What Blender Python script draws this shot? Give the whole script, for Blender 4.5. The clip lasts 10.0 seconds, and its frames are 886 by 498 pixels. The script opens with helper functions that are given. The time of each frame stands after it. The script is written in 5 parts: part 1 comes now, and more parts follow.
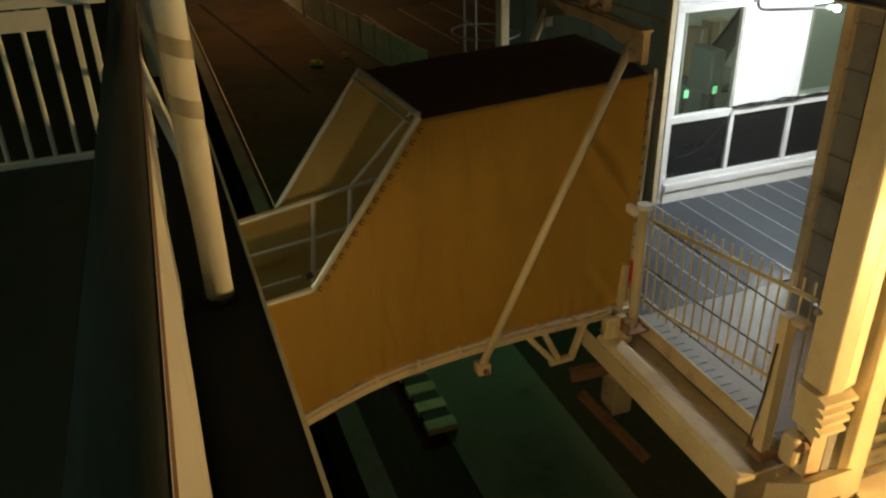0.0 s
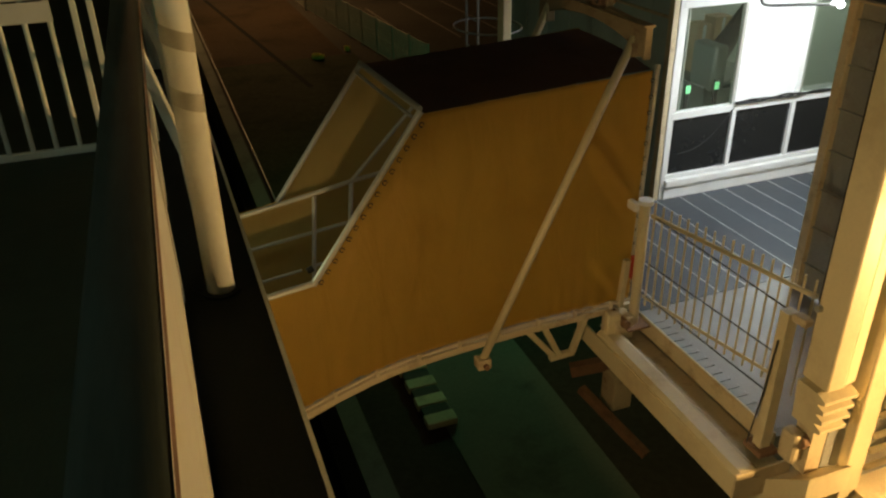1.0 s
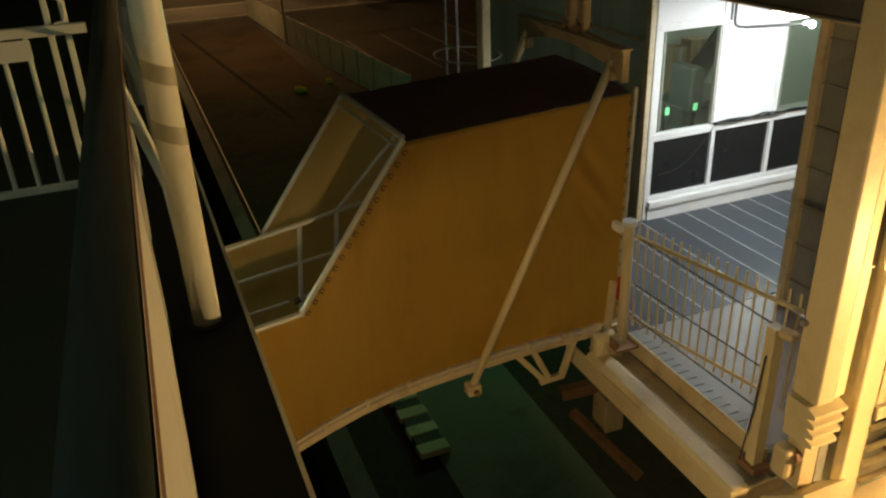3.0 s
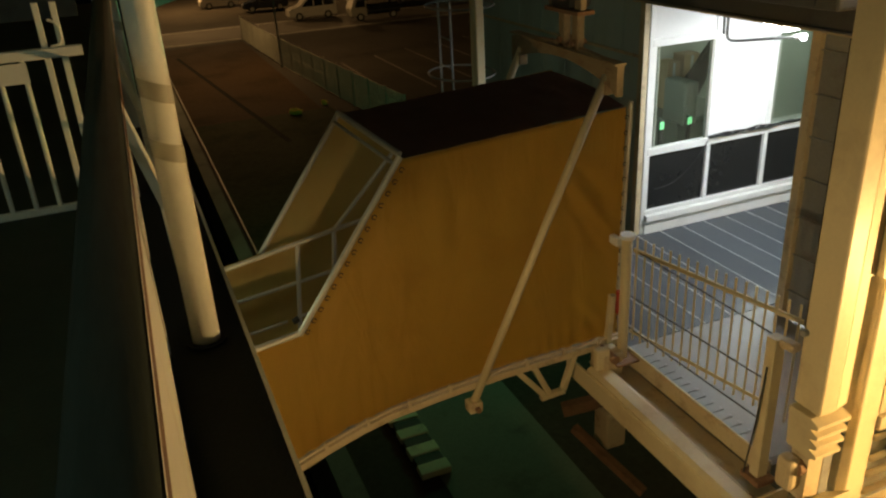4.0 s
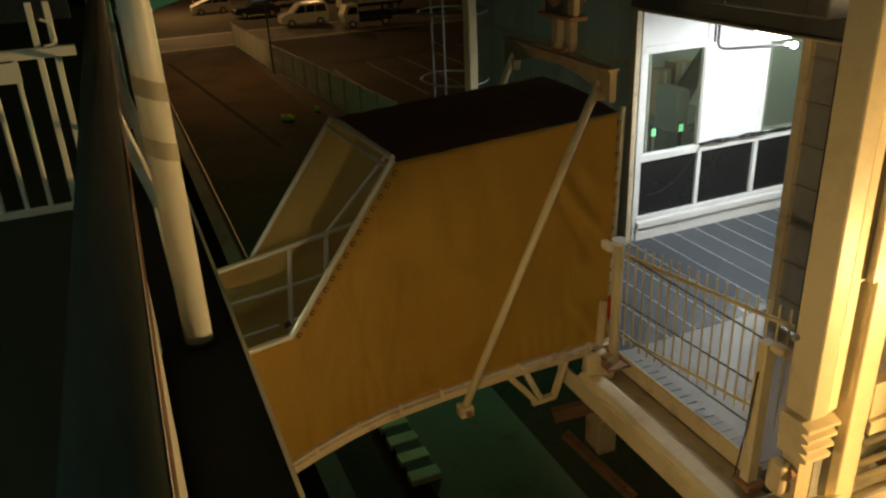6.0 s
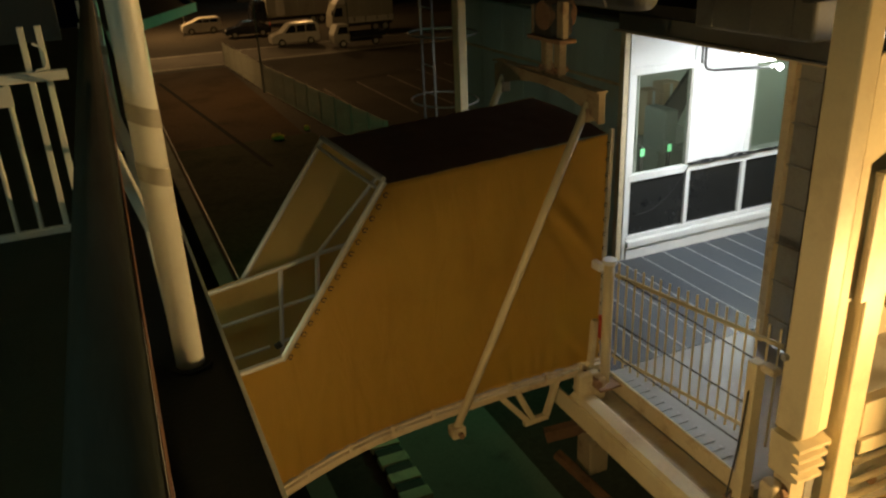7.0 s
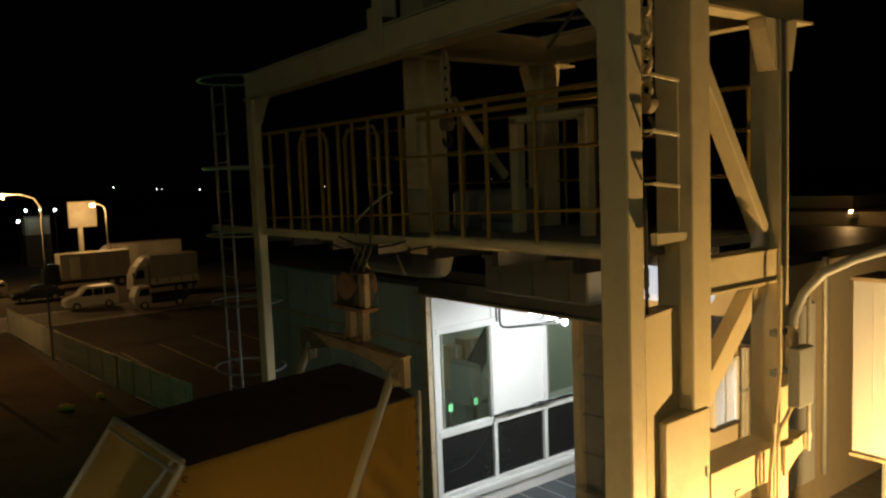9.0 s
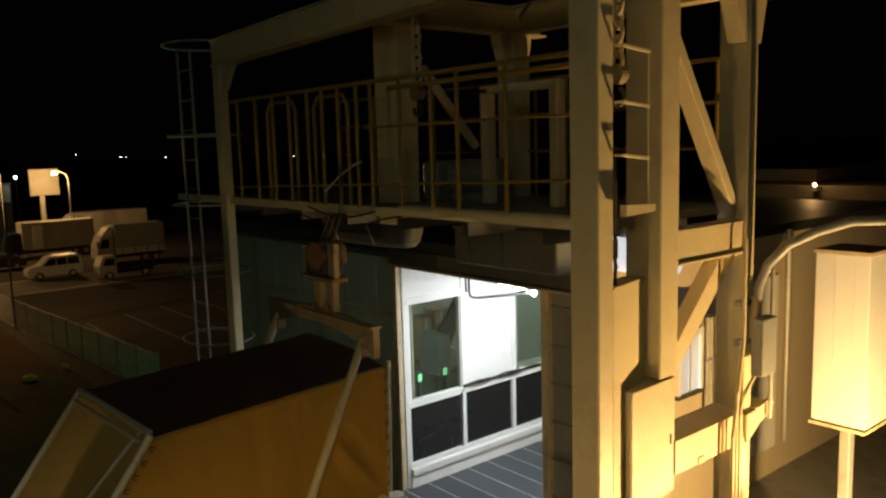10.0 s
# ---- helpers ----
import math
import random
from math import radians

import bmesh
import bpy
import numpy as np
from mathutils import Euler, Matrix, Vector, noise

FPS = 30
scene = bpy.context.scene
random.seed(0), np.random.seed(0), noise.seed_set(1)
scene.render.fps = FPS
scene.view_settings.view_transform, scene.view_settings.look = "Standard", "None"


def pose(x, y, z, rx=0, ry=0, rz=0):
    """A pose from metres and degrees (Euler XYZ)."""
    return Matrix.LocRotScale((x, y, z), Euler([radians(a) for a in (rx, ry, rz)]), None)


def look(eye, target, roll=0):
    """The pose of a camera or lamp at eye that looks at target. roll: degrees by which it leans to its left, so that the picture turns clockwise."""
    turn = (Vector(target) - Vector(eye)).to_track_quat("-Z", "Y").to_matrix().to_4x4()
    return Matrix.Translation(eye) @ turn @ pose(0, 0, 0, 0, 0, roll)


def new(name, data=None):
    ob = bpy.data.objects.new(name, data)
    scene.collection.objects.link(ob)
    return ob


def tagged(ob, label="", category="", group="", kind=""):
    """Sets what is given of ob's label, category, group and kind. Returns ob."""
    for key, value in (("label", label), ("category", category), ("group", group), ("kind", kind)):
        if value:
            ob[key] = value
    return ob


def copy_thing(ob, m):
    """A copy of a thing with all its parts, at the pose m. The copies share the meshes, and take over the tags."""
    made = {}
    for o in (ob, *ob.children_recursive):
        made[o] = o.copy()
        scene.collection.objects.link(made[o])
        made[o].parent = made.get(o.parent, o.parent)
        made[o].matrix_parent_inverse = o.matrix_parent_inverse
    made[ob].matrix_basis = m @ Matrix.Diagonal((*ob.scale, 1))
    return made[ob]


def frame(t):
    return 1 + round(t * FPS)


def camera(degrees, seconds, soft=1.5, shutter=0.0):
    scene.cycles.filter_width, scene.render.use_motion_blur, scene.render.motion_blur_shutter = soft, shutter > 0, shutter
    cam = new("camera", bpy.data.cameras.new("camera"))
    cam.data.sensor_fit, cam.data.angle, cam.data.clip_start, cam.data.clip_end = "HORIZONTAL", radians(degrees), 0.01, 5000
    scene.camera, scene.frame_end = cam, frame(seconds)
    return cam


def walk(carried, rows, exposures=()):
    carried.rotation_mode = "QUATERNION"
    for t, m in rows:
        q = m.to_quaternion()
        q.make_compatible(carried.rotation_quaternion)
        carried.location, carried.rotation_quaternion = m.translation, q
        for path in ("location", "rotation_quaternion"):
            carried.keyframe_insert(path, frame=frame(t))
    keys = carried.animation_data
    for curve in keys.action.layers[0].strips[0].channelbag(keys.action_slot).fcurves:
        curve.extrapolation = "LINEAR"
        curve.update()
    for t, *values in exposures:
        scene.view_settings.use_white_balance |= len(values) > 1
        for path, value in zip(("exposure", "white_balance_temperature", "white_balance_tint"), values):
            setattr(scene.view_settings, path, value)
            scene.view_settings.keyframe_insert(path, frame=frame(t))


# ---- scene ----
cam = camera(58.71, 10.0, soft=2.3, shutter=0.4)
PATH = [
    (0.0, -4.712, -6.350, 3.481, 62.391, 1.382, -20.640),
    (0.5, -4.713, -6.346, 3.480, 61.944, 1.289, -20.636),
    (1.0, -4.713, -6.347, 3.480, 61.998, 1.132, -20.455),
    (1.5, -4.713, -6.349, 3.480, 62.251, 0.902, -20.661),
    (2.0, -4.713, -6.350, 3.473, 62.484, 0.850, -21.464),
    (3.5, -4.714, -6.365, 3.474, 64.899, 2.848, -22.307),
    (4.0, -4.722, -6.363, 3.454, 65.385, 3.061, -22.683),
    (4.5, -4.726, -6.364, 3.437, 65.421, 3.095, -22.787),
    (5.0, -4.724, -6.367, 3.440, 65.738, 3.130, -22.747),
    (5.5, -4.730, -6.367, 3.432, 65.816, 2.708, -22.998),
    (7.0, -4.742, -6.373, 3.458, 67.181, 2.420, -23.875),
    (7.5, -4.730, -6.377, 3.497, 73.711, 3.221, -30.081),
    (8.0, -4.709, -6.392, 3.549, 81.116, 2.360, -35.294),
    (8.5, -4.704, -6.388, 3.567, 85.277, 1.840, -37.640),
    (9.0, -4.712, -6.385, 3.565, 84.781, 2.164, -37.704),
    (9.5, -4.704, -6.372, 3.561, 83.616, 1.506, -39.562),
    (10.0, -4.706, -6.373, 3.561, 82.583, 1.658, -39.876),
]
EXPOSURES = [(0.0, 0.12), (7.0, 0.10), (7.6, -0.10), (8.2, -0.19), (9.1, -0.21), (10.0, -0.09)]
walk(cam, [(t, pose(x, y, z, rx, ry, rz)) for t, x, y, z, rx, ry, rz in PATH], EXPOSURES)

# ---- levels ----
GROUND = -6.5     # quay
DECK = 2.0        # ship's deck
PLAT = 3.13       # upper platform of the gantry

# ---- world and lamps ----
night = bpy.data.worlds.new("night")
scene.world = night
night.use_nodes = True
night.node_tree.nodes["Background"].inputs[0].default_value = (0.010, 0.011, 0.016, 1)
night.node_tree.nodes["Background"].inputs[1].default_value = 0.03


def lamp(name, kind, where, power, colour, radius=0.1, target=None, size=None):
    data = bpy.data.lights.new(name, kind)
    data.energy, data.color = power, colour
    if kind == "AREA":
        data.shape, data.size, data.size_y = "RECTANGLE", size[0], size[1]
    else:
        data.shadow_soft_size = radius
    ob = new(name, data)
    ob.matrix_world = look(where, target) if target else pose(*where)
    return ob


WARM = (1.0, 0.61, 0.22)
SODIUM = (1.0, 0.55, 0.19)
COOL = (0.90, 0.97, 1.0)
MERCURY = (0.25, 1.0, 0.42)
tube_light = lamp("corridor_tube_light", "AREA", (0.95, -1.15, 2.27), 54, COOL, target=(0.95, -0.9, 0), size=(1.2, 0.12))
flood_light = lamp("flood_light", "POINT", (0.25, -4.92, 0.78), 500, WARM, 0.05)
ship_light = lamp("ship_side_light", "POINT", (-6.3, -7.7, 4.95), 30, (0.62, 1.0, 0.86), 0.12)
# Assumed unseen lamp below the deck edge, lights the tarpaulin from low down.
hull_light = lamp("assumed_hull_light", "POINT", (-4.43, -4.3, 0.95), 86, (1.0, 0.66, 0.28), 0.03)
# Added fill inside the boarding port, brightens the far tarpaulin and rails.
port_light = lamp("port_fill_light", "POINT", (-5.3, -1.30, 1.35), 13, (0.90, 1.0, 0.62), 0.08)
cabin_light = lamp("cabin_ceiling_light", "POINT", (4.1, 2.25, 2.3), 135, (0.95, 1.0, 0.88), 0.1)
parapet_light = lamp("parapet_light", "POINT", (7.3, -0.75, 3.05), 8, SODIUM, 0.08)
quay_light = lamp("quay_mercury_light", "POINT", (4.2, 13.0, -2.6), 330, MERCURY, 0.15)
street_light_a = lamp("street_light_near", "POINT", (2.8, 44.7, 2.9), 1550, SODIUM, 0.2)
street_light_b = lamp("street_light_far", "POINT", (16.8, 81.6, 1.4), 1350, SODIUM, 0.2)
street_light_c = lamp("street_light_side", "POINT", (2.3, 79.6, 1.2), 4000, SODIUM, 0.2)


# ---- materials ----
def material(name, colour, rough=0.6, metal=0.0, grain=30.0, vary=0.18, bump=0.15, stain=None, stain_scale=2.2, stain_amount=0.5, stretch=None, piece=0.0):
    m = bpy.data.materials.new(name)
    m.use_nodes = True
    n, l = m.node_tree.nodes, m.node_tree.links
    b = n["Principled BSDF"]
    b.inputs["Metallic"].default_value = metal
    co = n.new("ShaderNodeTexCoord")
    mp = n.new("ShaderNodeMapping")
    mp.inputs["Scale"].default_value = stretch or (1, 1, 1)
    l.new(co.outputs["Object"], mp.inputs["Vector"])
    fine = n.new("ShaderNodeTexNoise")
    fine.inputs["Scale"].default_value, fine.inputs["Detail"].default_value = grain, 5
    l.new(mp.outputs[0], fine.inputs["Vector"])
    broad = n.new("ShaderNodeTexNoise")
    broad.inputs["Scale"].default_value, broad.inputs["Detail"].default_value = stain_scale, 6
    broad.inputs["Roughness"].default_value = 0.65
    l.new(mp.outputs[0], broad.inputs["Vector"])
    mix1 = n.new("ShaderNodeMix")
    mix1.data_type = "RGBA"
    mix1.inputs["A"].default_value = (*[c * (1 - vary) for c in colour], 1)
    mix1.inputs["B"].default_value = (*[min(1, c * (1 + vary)) for c in colour], 1)
    l.new(fine.outputs["Fac"], mix1.inputs["Factor"])
    ramp = n.new("ShaderNodeMapRange")
    ramp.inputs["From Min"].default_value, ramp.inputs["From Max"].default_value = 0.52, 0.74
    ramp.inputs["To Max"].default_value = stain_amount
    l.new(broad.outputs["Fac"], ramp.inputs["Value"])
    mix2 = n.new("ShaderNodeMix")
    mix2.data_type = "RGBA"
    s = stain or [c * 0.6 for c in colour]
    mix2.inputs["B"].default_value = (*s, 1)
    l.new(ramp.outputs[0], mix2.inputs["Factor"])
    l.new(mix1.outputs["Result"], mix2.inputs["A"])
    out = mix2.outputs["Result"]
    if piece:
        info = n.new("ShaderNodeObjectInfo")
        hsv = n.new("ShaderNodeHueSaturation")
        rng = n.new("ShaderNodeMapRange")
        rng.inputs["To Min"].default_value, rng.inputs["To Max"].default_value = 1 - piece, 1 + piece
        l.new(info.outputs["Random"], rng.inputs["Value"])
        l.new(rng.outputs[0], hsv.inputs["Value"])
        l.new(out, hsv.inputs["Color"])
        out = hsv.outputs["Color"]
    l.new(out, b.inputs["Base Color"])
    rr = n.new("ShaderNodeMapRange")
    rr.inputs["To Min"].default_value, rr.inputs["To Max"].default_value = max(0.03, rough - 0.12), min(1, rough + 0.12)
    l.new(broad.outputs["Fac"], rr.inputs["Value"])
    l.new(rr.outputs[0], b.inputs["Roughness"])
    if bump:
        bp = n.new("ShaderNodeBump")
        bp.inputs["Strength"].default_value, bp.inputs["Distance"].default_value = bump, 0.01
        l.new(fine.outputs["Fac"], bp.inputs["Height"])
        l.new(bp.outputs[0], b.inputs["Normal"])
    return m


def glowing(name, colour, strength):
    m = bpy.data.materials.new(name)
    m.use_nodes = True
    b = m.node_tree.nodes["Principled BSDF"]
    b.inputs["Base Color"].default_value = (*colour, 1)
    b.inputs["Emission Color"].default_value = (*colour, 1)
    b.inputs["Emission Strength"].default_value = strength
    return m


def glass(name, tint=(0.8, 0.9, 0.88), rough=0.02):
    m = bpy.data.materials.new(name)
    m.use_nodes = True
    n, l = m.node_tree.nodes, m.node_tree.links
    n.remove(n["Principled BSDF"])
    clear, gloss, mix = n.new("ShaderNodeBsdfTransparent"), n.new("ShaderNodeBsdfGlossy"), n.new("ShaderNodeMixShader")
    clear.inputs[0].default_value = (*tint, 1)
    gloss.inputs["Roughness"].default_value = rough
    mix.inputs[0].default_value = 0.06
    l.new(clear.outputs[0], mix.inputs[1])
    l.new(gloss.outputs[0], mix.inputs[2])
    l.new(mix.outputs[0], n["Material Output"].inputs[0])
    return m


CREAM = material("cream_steel_paint", (0.66, 0.57, 0.36), 0.5, 0, 45, 0.07, 0.08, (0.33, 0.22, 0.12), 2.6, 0.4)
CREAM_WORN = material("worn_cream_paint", (0.60, 0.50, 0.32), 0.6, 0, 60, 0.12, 0.15, (0.22, 0.12, 0.06), 5.0, 0.75)
GREY_STEEL = material("grey_steel", (0.30, 0.31, 0.30), 0.5, 0.2, 50, 0.15, 0.1, (0.16, 0.10, 0.06), 3.5, 0.6)
RUST = material("rusty_steel", (0.24, 0.14, 0.08), 0.85, 0, 70, 0.4, 0.4, (0.10, 0.06, 0.04), 6.0, 0.8)
DARK_STEEL = material("dark_steel", (0.06, 0.06, 0.055), 0.5, 0.3, 60, 0.2, 0.1)
WHITE = material("white_aluminium", (0.78, 0.79, 0.78), 0.4, 0, 40, 0.05, 0.04, (0.55, 0.54, 0.50), 3.0, 0.35)
PANEL_WHITE = material("white_panel", (0.80, 0.81, 0.81), 0.45, 0, 20, 0.03, 0.03, (0.66, 0.66, 0.64), 1.4, 0.3)
GREY_WALL = material("blue_grey_wall", (0.46, 0.57, 0.54), 0.7, 0, 35, 0.1, 0.1, (0.32, 0.38, 0.36), 1.5, 0.6, (1, 1, 0.35))
BEIGE_WALL = material("beige_wall", (0.58, 0.50, 0.36), 0.7, 0, 35, 0.08, 0.08, (0.36, 0.28, 0.18), 1.8, 0.5, (1, 1, 0.4))
TARP = material("ochre_tarpaulin", (0.55, 0.335, 0.055), 0.6, 0, 240, 0.10, 0.12, (0.46, 0.265, 0.040), 1.3, 0.6)
wrinkle = TARP.node_tree.nodes.new("ShaderNodeBump")
wrinkle.inputs["Strength"].default_value, wrinkle.inputs["Distance"].default_value = 0.45, 0.05
folds = TARP.node_tree.nodes.new("ShaderNodeTexNoise")
folds.inputs["Scale"].default_value, folds.inputs["Detail"].default_value, folds.inputs["Distortion"].default_value = 2.6, 4, 0.8
fold_map = TARP.node_tree.nodes.new("ShaderNodeMapping")
fold_map.inputs["Scale"].default_value, fold_map.inputs["Rotation"].default_value = (1.6, 1.0, 0.5), (0, 0.5, 0)
fold_co = TARP.node_tree.nodes.new("ShaderNodeTexCoord")
TARP.node_tree.links.new(fold_co.outputs["Object"], fold_map.inputs["Vector"])
TARP.node_tree.links.new(fold_map.outputs[0], folds.inputs["Vector"])
TARP.node_tree.links.new(folds.outputs["Fac"], wrinkle.inputs["Height"])
for grain_bump in [n for n in TARP.node_tree.nodes if n.bl_idname == "ShaderNodeBump" and n != wrinkle]:
    TARP.node_tree.links.new(wrinkle.outputs[0], grain_bump.inputs["Normal"])
YOKE = material("stained_yoke_paint", (0.30, 0.24, 0.15), 0.65, 0, 40, 0.2, 0.2, (0.12, 0.05, 0.025), 7.0, 0.85)
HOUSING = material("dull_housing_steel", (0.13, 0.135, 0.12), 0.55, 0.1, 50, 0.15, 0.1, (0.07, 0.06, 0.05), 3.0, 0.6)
TARP_PALE = material("faded_tarpaulin", (0.45, 0.34, 0.12), 0.6, 0, 240, 0.10, 0.12, (0.34, 0.25, 0.09), 1.6, 0.6)
ROOF_CLOTH = material("dark_roof_cloth", (0.12, 0.068, 0.045), 0.8, 0, 90, 0.3, 0.3, (0.05, 0.030, 0.022), 1.6, 0.6)
RAIL_GALV = material("galvanised_tube", (0.50, 0.50, 0.45), 0.45, 0.35, 60, 0.12, 0.06, (0.30, 0.27, 0.20), 5.0, 0.5)
YELLOW = material("yellow_rail_paint", (0.28, 0.185, 0.03), 0.55, 0, 50, 0.15, 0.08, (0.25, 0.15, 0.05), 5.0, 0.6)
SHIP_WHITE = material("ship_white_paint", (0.72, 0.74, 0.69), 0.42, 0, 40, 0.05, 0.06, (0.50, 0.42, 0.32), 2.4, 0.45)
SHIP_DARK = material("ship_dark_waterway", (0.006, 0.011, 0.013), 0.75, 0, 60, 0.3, 0.2, (0.012, 0.015, 0.015), 3.0, 0.6)
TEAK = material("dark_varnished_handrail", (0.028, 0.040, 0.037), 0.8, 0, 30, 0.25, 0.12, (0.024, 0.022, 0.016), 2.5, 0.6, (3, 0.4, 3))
VARNISH = material("worn_red_varnish", (0.13, 0.055, 0.022), 0.45, 0, 40, 0.3, 0.1, (0.05, 0.02, 0.01), 4.0, 0.7, (3, 0.4, 3))
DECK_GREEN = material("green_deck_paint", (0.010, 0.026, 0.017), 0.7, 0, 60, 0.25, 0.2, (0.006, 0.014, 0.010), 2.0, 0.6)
ASPHALT = material("quay_asphalt", (0.052, 0.046, 0.038), 0.9, 0, 9, 0.4, 0.5, (0.036, 0.032, 0.027), 0.22, 0.8)
DIRT = material("reddish_quay_surface", (0.050, 0.030, 0.014), 0.9, 0, 6, 0.45, 0.6, (0.018, 0.014, 0.008), 0.30, 0.9)
GREEN_GROUND = material("dark_green_quay_surface", (0.032, 0.036, 0.014), 0.95, 0, 5, 0.6, 0.8, (0.014, 0.022, 0.009), 0.55, 0.95)
WORN_LINE = material("worn_yard_line", (0.14, 0.12, 0.095), 0.85, 0, 4, 0.4, 0.2, (0.05, 0.045, 0.04), 0.8, 0.9)
ROAD_MAT = material("road_asphalt", (0.14, 0.125, 0.105), 0.85, 0, 12, 0.3, 0.4, (0.08, 0.072, 0.064), 0.3, 0.6)
CONCRETE = material("quay_concrete", (0.13, 0.15, 0.12), 0.85, 0, 14, 0.2, 0.3, (0.045, 0.05, 0.042), 0.5, 0.9)
PALE_LINE = material("pale_road_paint", (0.55, 0.55, 0.48), 0.8, 0, 30, 0.2, 0.1, (0.2, 0.2, 0.18), 2.0, 0.7)
KERB_PALE = material("pale_kerb_paint", (0.55, 0.60, 0.40), 0.75, 0, 20, 0.2, 0.2, (0.25, 0.27, 0.2), 4.0, 0.7, None, 0.15)
KERB_DARK = material("black_kerb_paint", (0.02, 0.02, 0.02), 0.75, 0, 20, 0.2, 0.2)
BOARD = material("dark_ribbed_floor", (0.060, 0.070, 0.082), 0.40, 0.1, 60, 0.12, 0.1, (0.11, 0.115, 0.12), 3.0, 0.5, None, 0.15)
SEAM = material("bright_floor_seam", (0.55, 0.56, 0.56), 0.35, 0.5, 40, 0.1, 0.05)
PALE_FLOOR = material("pale_landing_floor", (0.25, 0.25, 0.235), 0.5, 0, 50, 0.1, 0.1, (0.20, 0.19, 0.17), 3.0, 0.6)
DARK_PANE = material("dark_lower_pane", (0.018, 0.018, 0.017), 0.12, 0, 20, 0.1, 0.0)
WATER = material("harbour_water", (0.006, 0.010, 0.009), 0.12, 0, 2.5, 0.3, 0.6)
BLACK = material("black_rubber", (0.02, 0.02, 0.02), 0.8, 0, 40, 0.2, 0.1)
CAR_WHITE = material("white_car_paint", (0.62, 0.60, 0.55), 0.3, 0, 20, 0.04, 0.0)
CAR_DARK = material("dark_car_paint", (0.02, 0.022, 0.03), 0.25, 0, 20, 0.05, 0.0)
TRUCK_WHITE = material("truck_body_panel", (0.36, 0.35, 0.30), 0.5, 0, 20, 0.06, 0.02, (0.22, 0.20, 0.17), 0.8, 0.6)
CAR_GLASS = material("dark_car_glass", (0.012, 0.013, 0.014), 0.1, 0, 20, 0.1, 0.0)
DEEP_GREEN = material("dark_green_paint", (0.02, 0.10, 0.07), 0.5, 0, 30, 0.15, 0.1)
FAR_WALL = material("far_building_wall", (0.16, 0.135, 0.095), 0.8, 0, 10, 0.15, 0.05, (0.09, 0.075, 0.055), 0.6, 0.6)
INTERIOR = material("dim_green_interior", (0.25, 0.28, 0.24), 0.8, 0, 20, 0.1, 0.05)
PAPER = material("brown_notice_board", (0.48, 0.34, 0.19), 0.8, 0, 25, 0.15, 0.05)
SHADOW_BAND = material("rail_shadow_band", (0.42, 0.41, 0.34), 0.6, 0, 40, 0.1, 0.05)
YELLOW_ROPE = material("yellow_rope", (0.75, 0.60, 0.08), 0.9, 0, 60, 0.3, 0.3)
RED = material("red_paint", (0.42, 0.05, 0.02), 0.5, 0, 30, 0.1, 0.05)
FENCE_WIRE = material("bright_fence_wire", (0.62, 0.64, 0.56), 0.5, 0.1, 30, 0.1, 0.0)
FROSTED = material("frosted_window_pane", (0.86, 0.90, 0.95), 0.55, 0, 30, 0.03, 0.02)
FROSTED.node_tree.nodes["Principled BSDF"].inputs["Transmission Weight"].default_value = 0.9
CLEAR = glass("window_glass", (0.88, 0.92, 0.89))
TUBE_GLOW = glowing("lit_tube", (0.95, 0.98, 1.0), 14)
FLOOD_GLOW = glowing("lit_flood_lens", (1.0, 0.72, 0.32), 30)
SODIUM_GLOW = glowing("lit_sodium_lens", (1.0, 0.60, 0.24), 40)
WHITE_GLOW = glowing("far_white_lights", (0.75, 1.0, 0.9), 22)
PALE_GLOW = glowing("far_pale_lights", (1.0, 0.88, 0.80), 9)
DRUM_GLOW = glowing("glowing_white_drum", (0.86, 0.9, 1.0), 0.75)
for dull in (SHIP_DARK, TEAK):
    dull.node_tree.nodes["Principled BSDF"].inputs["Specular IOR Level"].default_value = 0.22
JOINT = material("tarred_joint", (0.008, 0.007, 0.006), 0.95, 0, 10, 0.3, 0.3)
for matt in (JOINT, GREEN_GROUND, DIRT, ASPHALT, FAR_WALL):
    matt.node_tree.nodes["Principled BSDF"].inputs["Specular IOR Level"].default_value = 0.08
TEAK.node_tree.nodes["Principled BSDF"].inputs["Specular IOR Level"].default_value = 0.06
GREEN_GLOW = glowing("green_exit_light", (0.30, 1.0, 0.45), 0.55)


# ---- mesh helpers ----
def thing(name, label="", category="", group="", kind="", at=(0, 0, 0)):
    ob = new(name)
    ob.location = at
    return tagged(ob, label, category, group, kind)


def bm_mesh(name, bm, mat, smooth=False):
    bmesh.ops.recalc_face_normals(bm, faces=bm.faces)
    me = bpy.data.meshes.new(name)
    bm.to_mesh(me)
    bm.free()
    me.materials.append(mat)
    if smooth:
        for p in me.polygons:
            p.use_smooth = True
    return me


def part(name, bm, mat, parent, label="", smooth=False, kind=""):
    ob = new(name, bm_mesh(name, bm, mat, smooth))
    if parent:
        ob.parent = parent
        ob.location = -Vector(parent.location) if parent.parent is None else (0, 0, 0)
    return tagged(ob, label, kind=kind)


def solid(name, bm, mat, label="", category="", group="", kind="", smooth=False):
    return tagged(new(name, bm_mesh(name, bm, mat, smooth)), label, category, group, kind)


